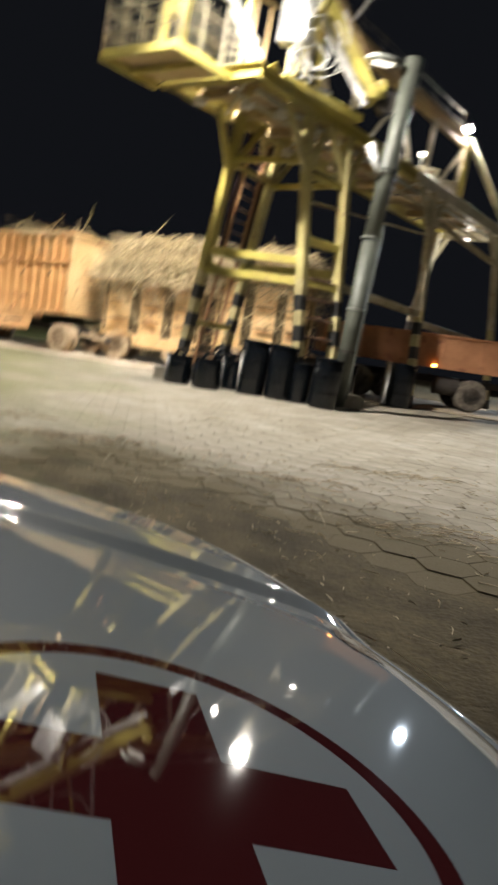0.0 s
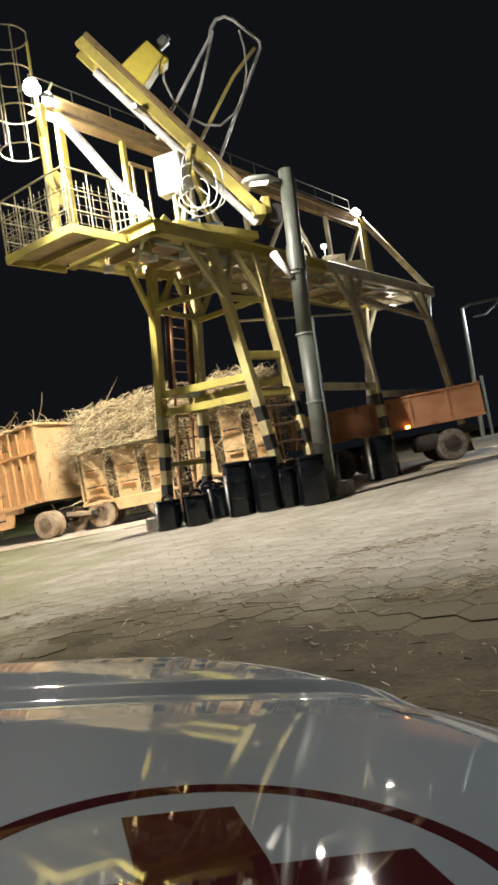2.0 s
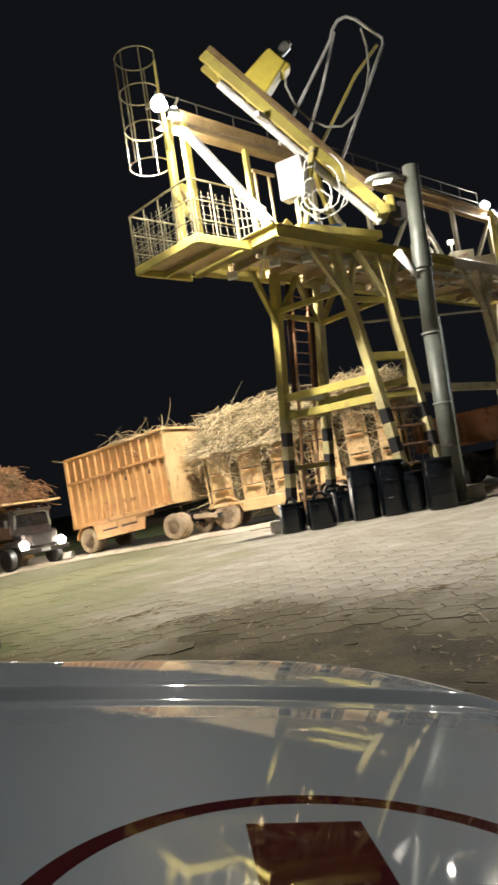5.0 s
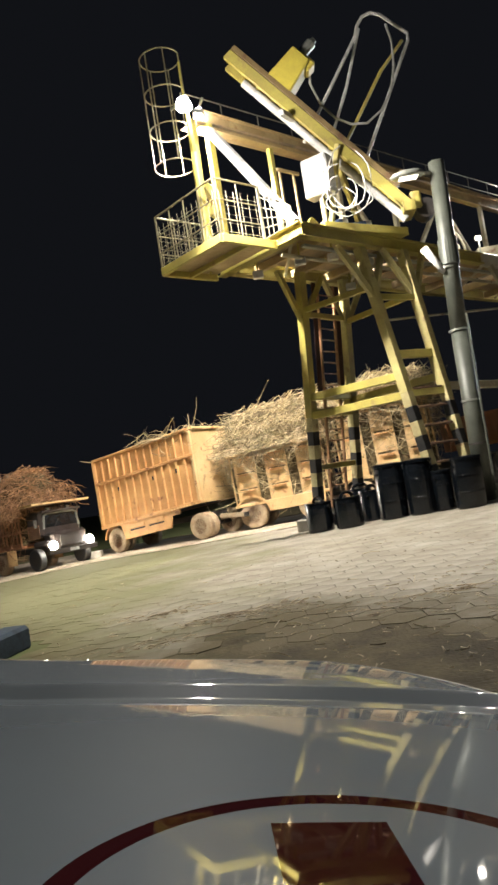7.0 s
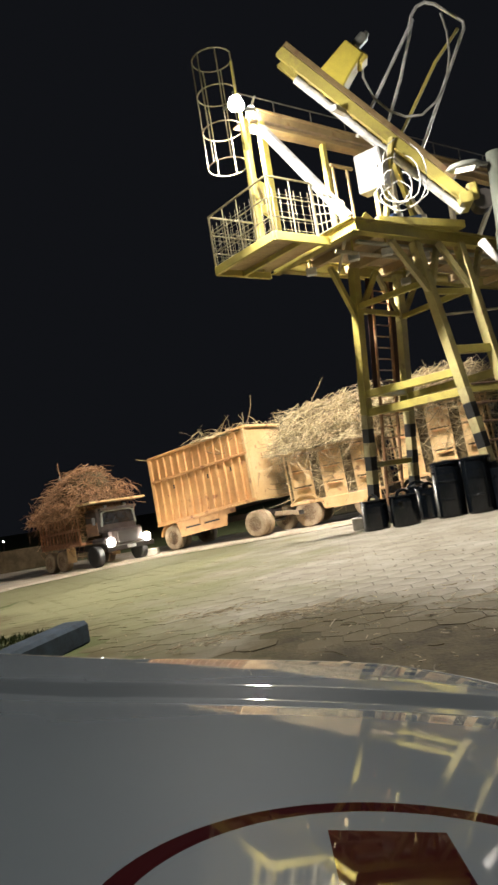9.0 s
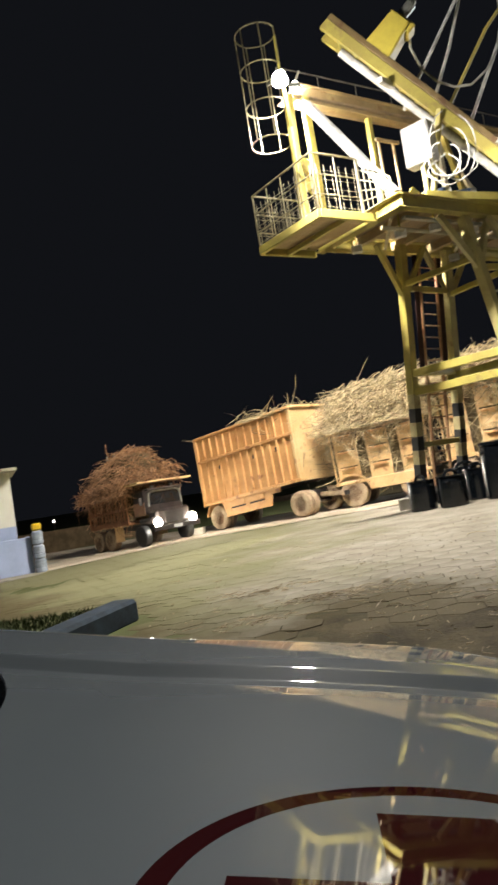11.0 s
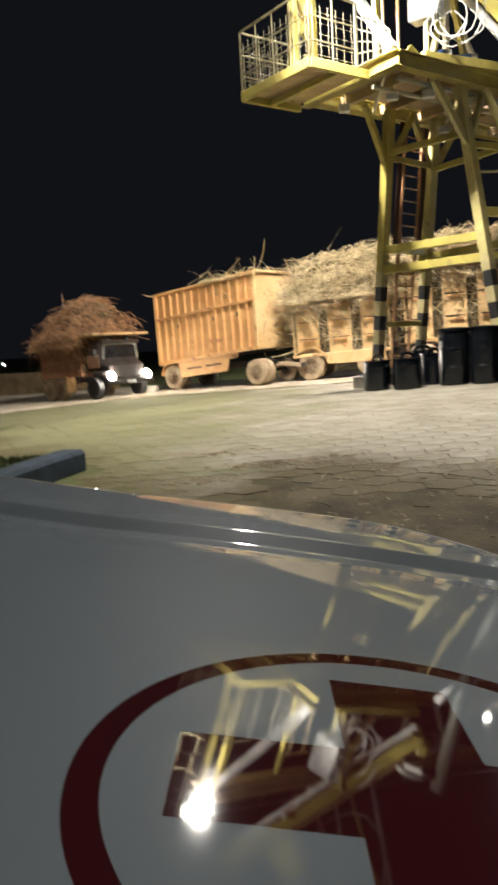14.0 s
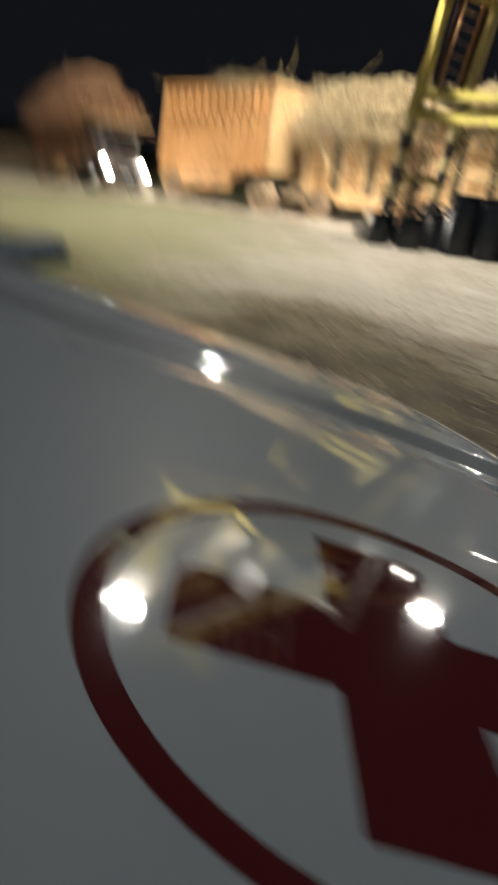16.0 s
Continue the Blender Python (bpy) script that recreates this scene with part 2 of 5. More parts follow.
def mossy(m, colour, amount=1.0):
    """Lays moss and short grass over a material in the west of the yard."""
    n, l = m.node_tree.nodes, m.node_tree.links
    b = n["Principled BSDF"]
    src = b.inputs["Base Color"].links[0].from_socket
    tc = n.new("ShaderNodeNewGeometry")
    sep = n.new("ShaderNodeSeparateXYZ")
    l.new(tc.outputs["Position"], sep.inputs[0])
    nz = n.new("ShaderNodeTexNoise")
    nz.inputs["Scale"].default_value = 0.5
    nz.inputs["Detail"].default_value = 8
    l.new(tc.outputs["Position"], nz.inputs["Vector"])
    # moss and short grass to the west of the yard
    ma = n.new("ShaderNodeMath")
    ma.operation = 'MULTIPLY_ADD'
    ma.inputs[1].default_value = 9.0
    l.new(nz.outputs[0], ma.inputs[0])
    l.new(sep.outputs[0], ma.inputs[2])
    mr = n.new("ShaderNodeMapRange")
    mr.inputs[1].default_value, mr.inputs[2].default_value = 4.2, 0.6
    mr.inputs[3].default_value, mr.inputs[4].default_value = 0.0, amount
    l.new(ma.outputs[0], mr.inputs[0])
    mx = n.new("ShaderNodeMix")
    mx.data_type = 'RGBA'
    mx.inputs[7].default_value = (*colour, 1)
    l.new(mr.outputs[0], mx.inputs[0])
    l.new(src, mx.inputs[6])
    l.new(mx.outputs[2], b.inputs["Base Color"])
    return m


DIRT = mossy(mat("yard_dirt", (0.125, 0.100, 0.054), 0.95, dark=(0.052, 0.041, 0.021), scale=1.3, fine=24, bump=0.8, mix=(0.36, 0.64), grain=0.6), (0.088, 0.098, 0.040))
ground = finish("ground", build_ground(), DIRT)
tagged(ground, "brown trampled dirt yard with mossy grass patches", "ground", kind="structure")

# ---------------------------------------------------------------- truck lane: a pale strip of concrete in front of the trailers


def lane_y(x):
    if x < -3.34:
        return 28.0 + (-3.34 - x) * 0.36
    if x < 1.8:
        return 28.0 - (x + 3.34) * 0.27
    return 26.6 - (x - 1.8) * 0.19


def lane_edge(x):
    """The near edge of the lane."""
    knots = ((-40, 19.0), (-15.3, 23.6), (-10.3, 25.4), (-7.6, 27.0), (-3.3, 25.8), (0.3, 25.1), (3.0, 25.0), (20, 22.0))
    for (xa, ya), (xb, yb) in zip(knots, knots[1:]):
        if x <= xb:
            return ya + (yb - ya) * (x - xa) / (xb - xa)
    return 22.0


bm = bmesh.new()
prev = None
for i in range(76):
    x = -37 + i * 0.72
    a, b = lane_edge(x) + 0.25 * noise.noise(Vector((x * 0.6, 0, 0))), lane_y(x) + 5.0
    cur = [bm.verts.new((x, a, gz(x, a) + 0.004)), bm.verts.new((x, a + 0.06, gz(x, a) + 0.05)), bm.verts.new((x, b, gz(x, b) + 0.05)), bm.verts.new((x, b + 0.05, gz(x, b)))]
    if prev:
        for k in range(3):
            bm.faces.new((prev[k], cur[k], cur[k + 1], prev[k + 1]))
    prev = cur
LANE = mat("pale_concrete", (0.62, 0.54, 0.42), 0.9, dark=(0.42, 0.35, 0.26), scale=0.9, fine=20, bump=0.4)
lane = finish("road", bm, LANE)
tagged(lane, "pale dusty concrete truck lane strip", "road", kind="structure")

# ---------------------------------------------------------------- wheels and trailers


def wheel(parent, c, r=0.52, w=0.3, tyre=None, rim=None, label=""):
    """A lorry wheel turned about the parent's y axis, the outer side at -y."""
    tyre, rim = tyre or DUSTY, rim or HUB
    bm = lathe([(r * 0.55, -w / 2), (r * 0.86, -w / 2), (r * 0.97, -w * 0.42), (r, -w * 0.25), (r, w * 0.25), (r * 0.97, w * 0.42), (r * 0.86, w / 2), (r * 0.55, w / 2)], 24, 'y')
    bmesh.ops.translate(bm, vec=c, verts=bm.verts)
    t = part("wheel", bm, tyre, parent, label, smooth=False)
    bm = lathe([(r * 0.56, w * 0.5), (r * 0.56, w * 0.44), (r * 0.42, w * 0.1), (r * 0.25, w * 0.1), (r * 0.22, w * 0.42), (0.02, w * 0.46)], 16, 'y')
    bmesh.ops.translate(bm, vec=c, verts=bm.verts)
    part("rim", bm, rim, t)
    return t


def site(p0, p1, pitch_extra=0.0, zoff=0.05):
    """A frame on the ground at p0, x towards p1, y to the far side."""
    a = Vector((p0[0], p0[1], gz(*p0) + zoff))
    b = Vector((p1[0], p1[1], gz(*p1) + zoff))
    x = (b - a).normalized()
    y = Vector((0, 0, 1)).cross(x).normalized()
    z = x.cross(y)
    return Matrix(((x.x, y.x, z.x, a.x), (x.y, y.y, z.y, a.y), (x.z, y.z, z.z, a.z), (0, 0, 0, 1))), (b - a).length


def stalk(bm, p, d, L, r, bend=0.0, floor=None):
    """A leafy cane stalk: a thin, slightly bent prism of three sides."""
    d = d.normalized()
    x = d.orthogonal().normalized()
    y = d.cross(x)
    rings = []
    for s in (0.0, 0.35, 0.7, 1.0):
        c = p + d * L * s + x * bend * L * math.sin(s * math.pi) - Vector((0, 0, 1)) * abs(bend) * L * s * s
        if floor is not None:
            c.z = max(c.z, floor + 0.06 * s)
        rr = r * (1 - 0.5 * s)
        rings.append([bm.verts.new(c + (x * math.cos(k * 2.094) + y * math.sin(k * 2.094)) * rr) for k in range(3)])
    for a, b in zip(rings, rings[1:]):
        for k in range(3):
            bm.faces.new((a[k], a[(k + 1) % 3], b[(k + 1) % 3], b[k]))


def heap(name, label, m, L, W, z0, top, n, rough=1.0, seed=1, rail=0.0, mats=None, group="", extra=(), ln=1.0, start=0.0):
    """A load of cut cane: a lumpy core under a thatch of stalks. top(s, t): height over z0 for s along, t across (0..1)."""
    r = random.Random(seed)
    e = thing(name, label, "sugarcane load", group, m)
    bm = bmesh.new()
    nx, ny = 26, 14
    g = []
    for i in range(nx + 1):
        row = []
        for j in range(ny + 1):
            s, t = i / nx, j / ny
            h = top(s, t) + 0.12 * noise.noise(Vector((s * L * 2.2, t * W * 2.2, seed)))
            row.append(bm.verts.new((s * L, t * W, z0 + max(0.0, h - 0.08))))
        g.append(row)
    for i in range(nx):
        for j in range(ny):
            bm.faces.new((g[i][j], g[i + 1][j], g[i + 1][j + 1], g[i][j + 1]))
    for ring in ([g[i][0] for i in range(nx + 1)], [g[i][ny] for i in range(nx, -1, -1)], [g[0][j] for j in range(ny, -1, -1)], [g[nx][j] for j in range(ny + 1)]):
        low = [bm.verts.new((v.co.x, v.co.y, z0 - 0.02)) for v in ring]
        for k in range(len(ring) - 1):
            bm.faces.new((low[k], low[k + 1], ring[k + 1], ring[k]))
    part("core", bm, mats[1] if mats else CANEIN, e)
    bm = bmesh.new()
    for k in range(n):
        s, t = start + (1 - start) * r.random(), r.random() ** 1.4
        face = r.random()
        h = top(s, t)
        if face < 0.38:           # on the near flank
            t = 0.0
            h0 = top(s, 0.0)
            inside = rail > 0 and r.random() < 0.22
            low = rail * 0.1 if inside else rail + (0.34 if rail > 0.6 else 0.1)
            p = Vector((s * L, 0.03 if inside else -0.03 - 0.12 * r.random(), z0 + low + max(0.05, (rail if inside else h0) - low) * r.random()))
            d = Vector((r.uniform(-1, 1), 0.0 if inside else r.uniform(-0.35, 0.05), r.uniform(-0.5, 0.7)))
        elif face < 0.48:
            front = start > 0 or r.random() < 0.6
            p = Vector((L + 0.05 * r.random() if front else -0.05, t * W, z0 + top(1.0 if front else 0.0, t) * r.uniform(0.55, 1.0)))
            d = Vector((r.uniform(-.3, .3), r.uniform(-1, 1), r.uniform(-1, .6)))
        else:
            p = Vector((s * L, t * W, z0 + h))
            d = Vector((r.uniform(-1, 1), r.uniform(-1, 1), r.uniform(-0.35, 0.55 * rough)))
        low = z0 + rail + 0.02 if rail and r.random() < (0.62 if rail > 0.6 else 0.9) and not (face < 0.38 and inside) else None
        stalk(bm, p - d.normalized() * 0.2, d, ln * r.uniform(0.4, 1.25), r.uniform(0.007, 0.021), r.choice((0.2, 0.45, 0.8)) * r.uniform(-1, 1), low)
    for (s, t, h, d, le) in extra:
        stalk(bm, Vector((s * L, t * W, z0 + h)), Vector(d), le, 0.026, 0.08)
    ob = part("thatch", bm, mats[0] if mats else CANE, e)
    ob["kind"] = "stuff"
    return e


def chassis(e, L, z, W=2.4, name="chassis"):
    for y in (0.75, W - 0.75):
        part("chassis_beam", box((L / 2, y, z), (L * 0.98, 0.12, 0.24), 0.01), CHASSIS, e)
    for x in (0.1, L * 0.35, L * 0.65, L - 0.1):
        part("crossmember", box((x, W / 2, z), (0.1, W - 1.6, 0.16), 0.01), CHASSIS, e)


def tilt_body(bm, deg, x0=0.0):
    """Raises a body towards its front, with its uprights left upright."""
    k = math.tan(radians(deg))
    for v in bm.verts:
        v.co.z += k * (v.co.x - x0)
    return bm


def trailer_closed():
    """High-sided cane trailer with vertical ribs."""
    m, L = site((-7.40, 29.46), (-2.98, 26.87))
    e = thing("cane_trailer", "faded orange steel high-sided cane trailer with vertical ribs", "trailer", "cane trailers", m)
    W, zb, H, P = 2.3, 1.03, 2.78, 3.5
    T = 0.06

    def tb(bm):
        return tilt_body(bm, P)
    part("near_side_panel", tb(box((L / 2, T / 2, zb + H / 2), (L, T, H), 0.01)), ORANGE, e)
    part("far_side_panel", tb(box((L / 2, W - T / 2, zb + H / 2), (L, T, H), 0.01)), ORANGE, e)
    # front sheet, front post and rim: lamplight on this end painted as paler steel
    part("front_panel", tb(box((L - T / 2, W / 2, zb + H / 2 + 0.03), (T, W - 2 * T - 0.004, H + 0.06), 0.01)), CREAMT, e, "front sheet paler than the sides, toned as lit")
    part("rear_panel", tb(box((T / 2, W / 2, zb + H / 2), (T, W - 2 * T - 0.004, H), 0.01)), ORANGE, e)
    part("floor_panel", tb(box((L / 2, W / 2, zb + 0.05), (L - 2 * T - 0.01, W - 2 * T - 0.01, 0.08))), CHASSIS, e)
    n = 14
    for i in range(n):
        x = 0.06 + (L - 0.14) * i / (n - 1)
        bm = bmesh.new()
        add_box(bm, (x, -0.045, zb + 0.12 + (H - 0.3) * 0.33), (0.10, 0.09, (H - 0.3) * 0.66), None, 0.012)
        add_box(bm, (x, -0.045, zb + H * 0.67 + 0.02 + H * 0.15), (0.085, 0.09, H * 0.29), None, 0.012)
        part("rib", tb(bm), ORANGE, e)
    part("middle_rail", tb(box((L / 2, -0.06, zb + H * 0.66), (L + 0.04, 0.12, 0.09), 0.015)), ORANGE, e)
    part("top_rail", tb(box((L / 2, -0.04, zb + H + 0.03), (L + 0.06, 0.14, 0.09), 0.015)), ORANGE, e)
    part("bottom_rail", tb(box((L / 2, -0.06, zb + 0.06), (L + 0.06, 0.14, 0.13), 0.015)), ORANGE, e)
    part("corner_post", tb(box((L - 0.04, -0.05, zb + H / 2), (0.14, 0.12, H), 0.015)), CREAMT, e)
    part("corner_post", tb(box((0.02, -0.05, zb + H / 2), (0.10, 0.12, H), 0.015)), ORANGE, e)
    part("front_rim", tb(box((L + 0.03, W / 2, zb + H + 0.04), (0.1, W, 0.1), 0.015)), CREAMT, e)
    for x in (0.24, 0.60, 0.83):
        part("slot", tb(box((L * x, -0.105, zb + H * 0.66 - 0.42), (0.07, 0.02, 0.16), 0.005)), BLACKP, e, "dark slot in the side")
    # lower skirt between the wheel arches
    bm = bmesh.new()
    bmesh.ops.create_cube(bm, size=1)
    bmesh.ops.scale(bm, vec=(2.75, 0.06, 0.66), verts=bm.verts)
    for v in bm.verts:                      # the skirt narrows towards the ground
        if v.co.z < 0:
            v.co.x *= 0.86
    bmesh.ops.translate(bm, vec=(2.35, -0.03, 0.74), verts=bm.verts)
    skirt = part("side_skirt", tb(bm), ORANGE, e)
    for x in (1.85, 2.85):
        part("skirt_pocket", tb(box((x, -0.066, 0.72), (0.78, 0.02, 0.06), 0.005)), CHASSIS, skirt, "dark pocket in the skirt")
        part("skirt_fold", tb(box((x, -0.075, 0.86), (0.80, 0.05, 0.2), 0.02)), ORANGE, skirt)
    part("skirt_lip", tb(box((2.35, -0.06, 0.43), (2.4, 0.09, 0.05), 0.012)), ORANGE, skirt)
    pts = arc_points((0.63, -0.02, 0.5), 0.62, radians(8), radians(172), 10, Vector((1, 0, 0)), Vector((0, 0, 1)))
    part("mudguard", strip(pts, Vector((0, 0.5, 0)), 0.05), ORANGE, e)
    part("step_bracket", tb(box((3.85, -0.03, 0.94), (0.5, 0.06, 0.2), 0.02)), ORANGE, e)
    for i in range(9):
        part("rivet_plate", tb(box((3.75 + i * 0.15, -0.14, zb + 0.03), (0.07, 0.02, 0.07), 0.006)), CREAMT, e)
    chassis(e, L, 0.84, W)
    for x in (0.63, L - 0.26):
        for y in (0.12, 0.46, W - 0.2):
            wheel(e, (x, y, 0.5), 0.5, 0.28)
        part("axle", tube((x, 0.2, 0.5), (x, W - 0.3, 0.5), 0.07), CHASSIS, e)
    part("drawbar", beam((L - 0.1, W / 2, 0.74), (L + 1.15, W / 2 - 0.1, 0.64), 0.14, 0.16), DUSTY, e)
    part("tow_ring", tube((L + 1.15, W / 2 - 0.1, 0.55), (L + 1.15, W / 2 - 0.1, 0.72), 0.1), CHASSIS, e)
    # a thin fringe of cane along the top
    mm = m @ Matrix(((1, 0, 0, 0), (0, 1, 0, 0), (math.tan(radians(P)), 0, 1, 0), (0, 0, 0, 1)))
    heap("cane_load", "dry cut cane heaped just above the trailer rim", mm @ Matrix.Translation((0.1, 0.1, 0)), L - 0.2, W - 0.2, zb + H - 0.45, lambda s, t: 0.30 + 0.75 * max(0, s - 0.45) * (1 - 0.5 * (2 * t - 1) ** 2), 300, 0.25, 3, 0.5, group="cane loads", start=0.5, ln=0.95, extra=((0.93, 0.3, 0.6, (0.5, 0, 1), 1.5), (1.02, 0.55, 0.5, (0.3, 0.2, -1), 1.2), (1.03, 0.7, 0.5, (0.2, -0.3, -1), 1.5), (1.03, 0.85, 0.6, (0.25, -0.1, -1), 1.7), (1.02, 0.93, 0.6, (0.3, 0.1, -1), 1.9), (0.0, 0.1, 0.45, (-1, -0.2, 0.35), 0.9), (0.9, 0.3, 0.5, (0.3, 0, 1), 0.9), (0.15, 0.05, 0.5, (1, 0, 0.12), 0.9)))
    return e


def trailer_open(p0, p1, zb, H, heap_h, seed, first):
    """Cane trailer with panels of slats and wide gaps, loaded over the rim."""
    m, L = site(p0, p1)
    e = thing("cane_trailer", "faded orange slatted cane trailer overloaded with cut cane", "trailer", "cane trailers", m)
    W = 2.45
    n = 3
    step = L / n
    for side, y in (("near", 0.03), ("far", W - 0.03)):
        for i in range(n):
            x = (i + 0.5) * step
            bm = bmesh.new()
            w = step * 0.70
            add_box(bm, (x - w / 2 + 0.04, y, zb + H / 2), (0.08, 0.07, H), None, 0.01)
            add_box(bm, (x + w / 2 - 0.04, y, zb + H / 2), (0.08, 0.07, H), None, 0.01)
            k = 3
            for j in range(k):
                add_box(bm, (x, y, zb + H * (j + 0.46) / k), (w - 0.1, 0.045, H / k * 0.93), None, 0.008)
            part("side_panel", bm, CREAMT, e)
            if side == "near":
                for j in range(k):
                    part("panel_ledge", box((x, y - 0.075, zb + H * (j + 0.84) / k), (w * 0.62, 0.11, 0.06), 0.012), ORANGE, e)
    part("top_rail", box((L / 2, 0.0, zb + H + 0.04), (L + 0.1, 0.13, 0.1), 0.015), CREAMT, e)
    part("top_rail", box((L / 2, W, zb + H + 0.04), (L + 0.1, 0.13, 0.1), 0.015), CREAMT, e)
    part("bottom_rail", box((L / 2 + 0.55, -0.02, zb - 0.16), (L - 1.5, 0.12, 0.42), 0.02), CREAMT, e)
    part("bottom_rail", box((L / 2, -0.02, zb), (L, 0.11, 0.12), 0.02), CREAMT, e)
    part("floor_panel", box((L / 2, W / 2, zb + 0.03), (L, W - 0.14, 0.08)), CHASSIS, e)
    for x in (0.03, L - 0.03):
        part("end_panel", box((x, W / 2, zb + H / 2), (0.06, W - 0.2, H), 0.01), CREAMT, e)
    pts = arc_points((0.62, -0.1, 0.52), 0.66, radians(5), radians(150), 9, Vector((1, 0, 0)), Vector((0, 0, 1)))
    part("mudguard", strip(pts, Vector((0, 0.4, 0)), 0.05), CREAMT, e)
    chassis(e, L, 0.8)
    for x in (0.62, L - 0.75):
        for y in (0.1, 0.45, W - 0.2):
            wheel(e, (x, y, 0.52), 0.52, 0.29)
        part("axle", tube((x, 0.2, 0.52), (x, W - 0.3, 0.52), 0.07), CHASSIS, e)
    part("drawbar", beam((L, W / 2, 0.7), (L + 0.9, W / 2, 0.66), 0.14, 0.16), CHASSIS, e)

    def top(s, t):
        side = (1 - abs(2 * t - 1) ** 3.0)
        ends = min(1, (s + 0.17) * 3.4) * (min(1, (1.04 - s) * 6) if not first else 1)
        return H * 0.75 + heap_h * (0.18 + 0.82 * side) * (0.25 + 0.75 * ends) * (0.9 + 0.12 * s)
    heap("cane_load", "pale dry cut cane piled high over the trailer", m @ Matrix.Translation((0, 0.12, 0)), L, W - 0.2, zb + 0.1, top, 3600, 0.3, seed, H * 0.97, group="cane loads", ln=1.3)
    return e
trailer_closed()
trailer_open((-1.80, 27.45), (1.75, 26.75), 0.92, 1.85, 2.2, 11, True)
trailer_open((2.25, 26.62), (5.7, 26.0), 1.1, 2.35, 1.8, 12, False)


def orange_truck():
    m, L = site((6.1, 25.75), (13.1, 24.8))
    e = thing("tipper_truck", "rust-red empty steel truck body in the shadow of the gantry", "truck", "", m)
    W, zb, H = 2.45, 1.43, 1.08

    def rise(bm):
        for v in bm.verts:
            if v.co.z > zb + 0.3:
                v.co.z += 0.12 * v.co.x / L
        return bm
    part("near_side_board", rise(box((L / 2, 0.03, zb + H / 2), (L, 0.06, H), 0.012)), RED_OX, e)
    part("far_side_board", rise(box((L / 2, W - 0.03, zb + H / 2), (L, 0.06, H), 0.012)), RED_OX, e)
    for x in (0.03, L - 0.03):
        # front board is cream, its lamplight painted in; the rear one stays red
        part("end_board", rise(box((x, W / 2, zb + H / 2), (0.06, W - 0.13, H), 0.012)), PALE if x > 1 else RED_OX, e)
    part("floor_panel", box((L / 2, W / 2, zb + 0.03), (L - 0.13, W - 0.13, 0.06)), RED_OX, e)
    part("side_rail", rise(box((L / 2, -0.02, zb + H), (L + 0.04, 0.1, 0.08), 0.015)), RED_OX, e)
    part("side_rail", rise(box((L / 2, -0.02, zb + 0.03), (L + 0.04, 0.1, 0.1), 0.015)), RED_OX, e)
    for x in (0.05, L * 0.22, L * 0.42, L * 0.62, L * 0.82):
        part("rib", rise(box((x, -0.025, zb + H / 2), (0.09, 0.05, H - 0.1), 0.01)), RED_OX, e)
    chassis(e, L, 1.02)
    for x in (1.5, 2.8, L - 1.4):
        for y in (0.12, 0.45, W - 0.2):
            wheel(e, (x, y, 0.58), 0.58, 0.3, DARKTYRE, CHASSIS, "dark dusty lorry tyre")
        part("axle", tube((x, 0.2, 0.53), (x, W - 0.3, 0.53), 0.07), CHASSIS, e)
    # tank in chassis black: shade beneath the body is put into its colour
    part("fuel_tank", tube((4.3, 0.3, 0.8), (5.2, 0.3, 0.8), 0.3, seg=16), CHASSIS, e, "metal fuel tank toned dark as in the body's shade")
    lamp = part("side_marker_lamp", box((4.12, -0.1, zb + 0.06), (0.16, 0.05, 0.1), 0.012), glow("amber_glow", (1.0, 0.42, 0.1), 14), e, "lit amber side marker lamp")
    return e


orange_truck()


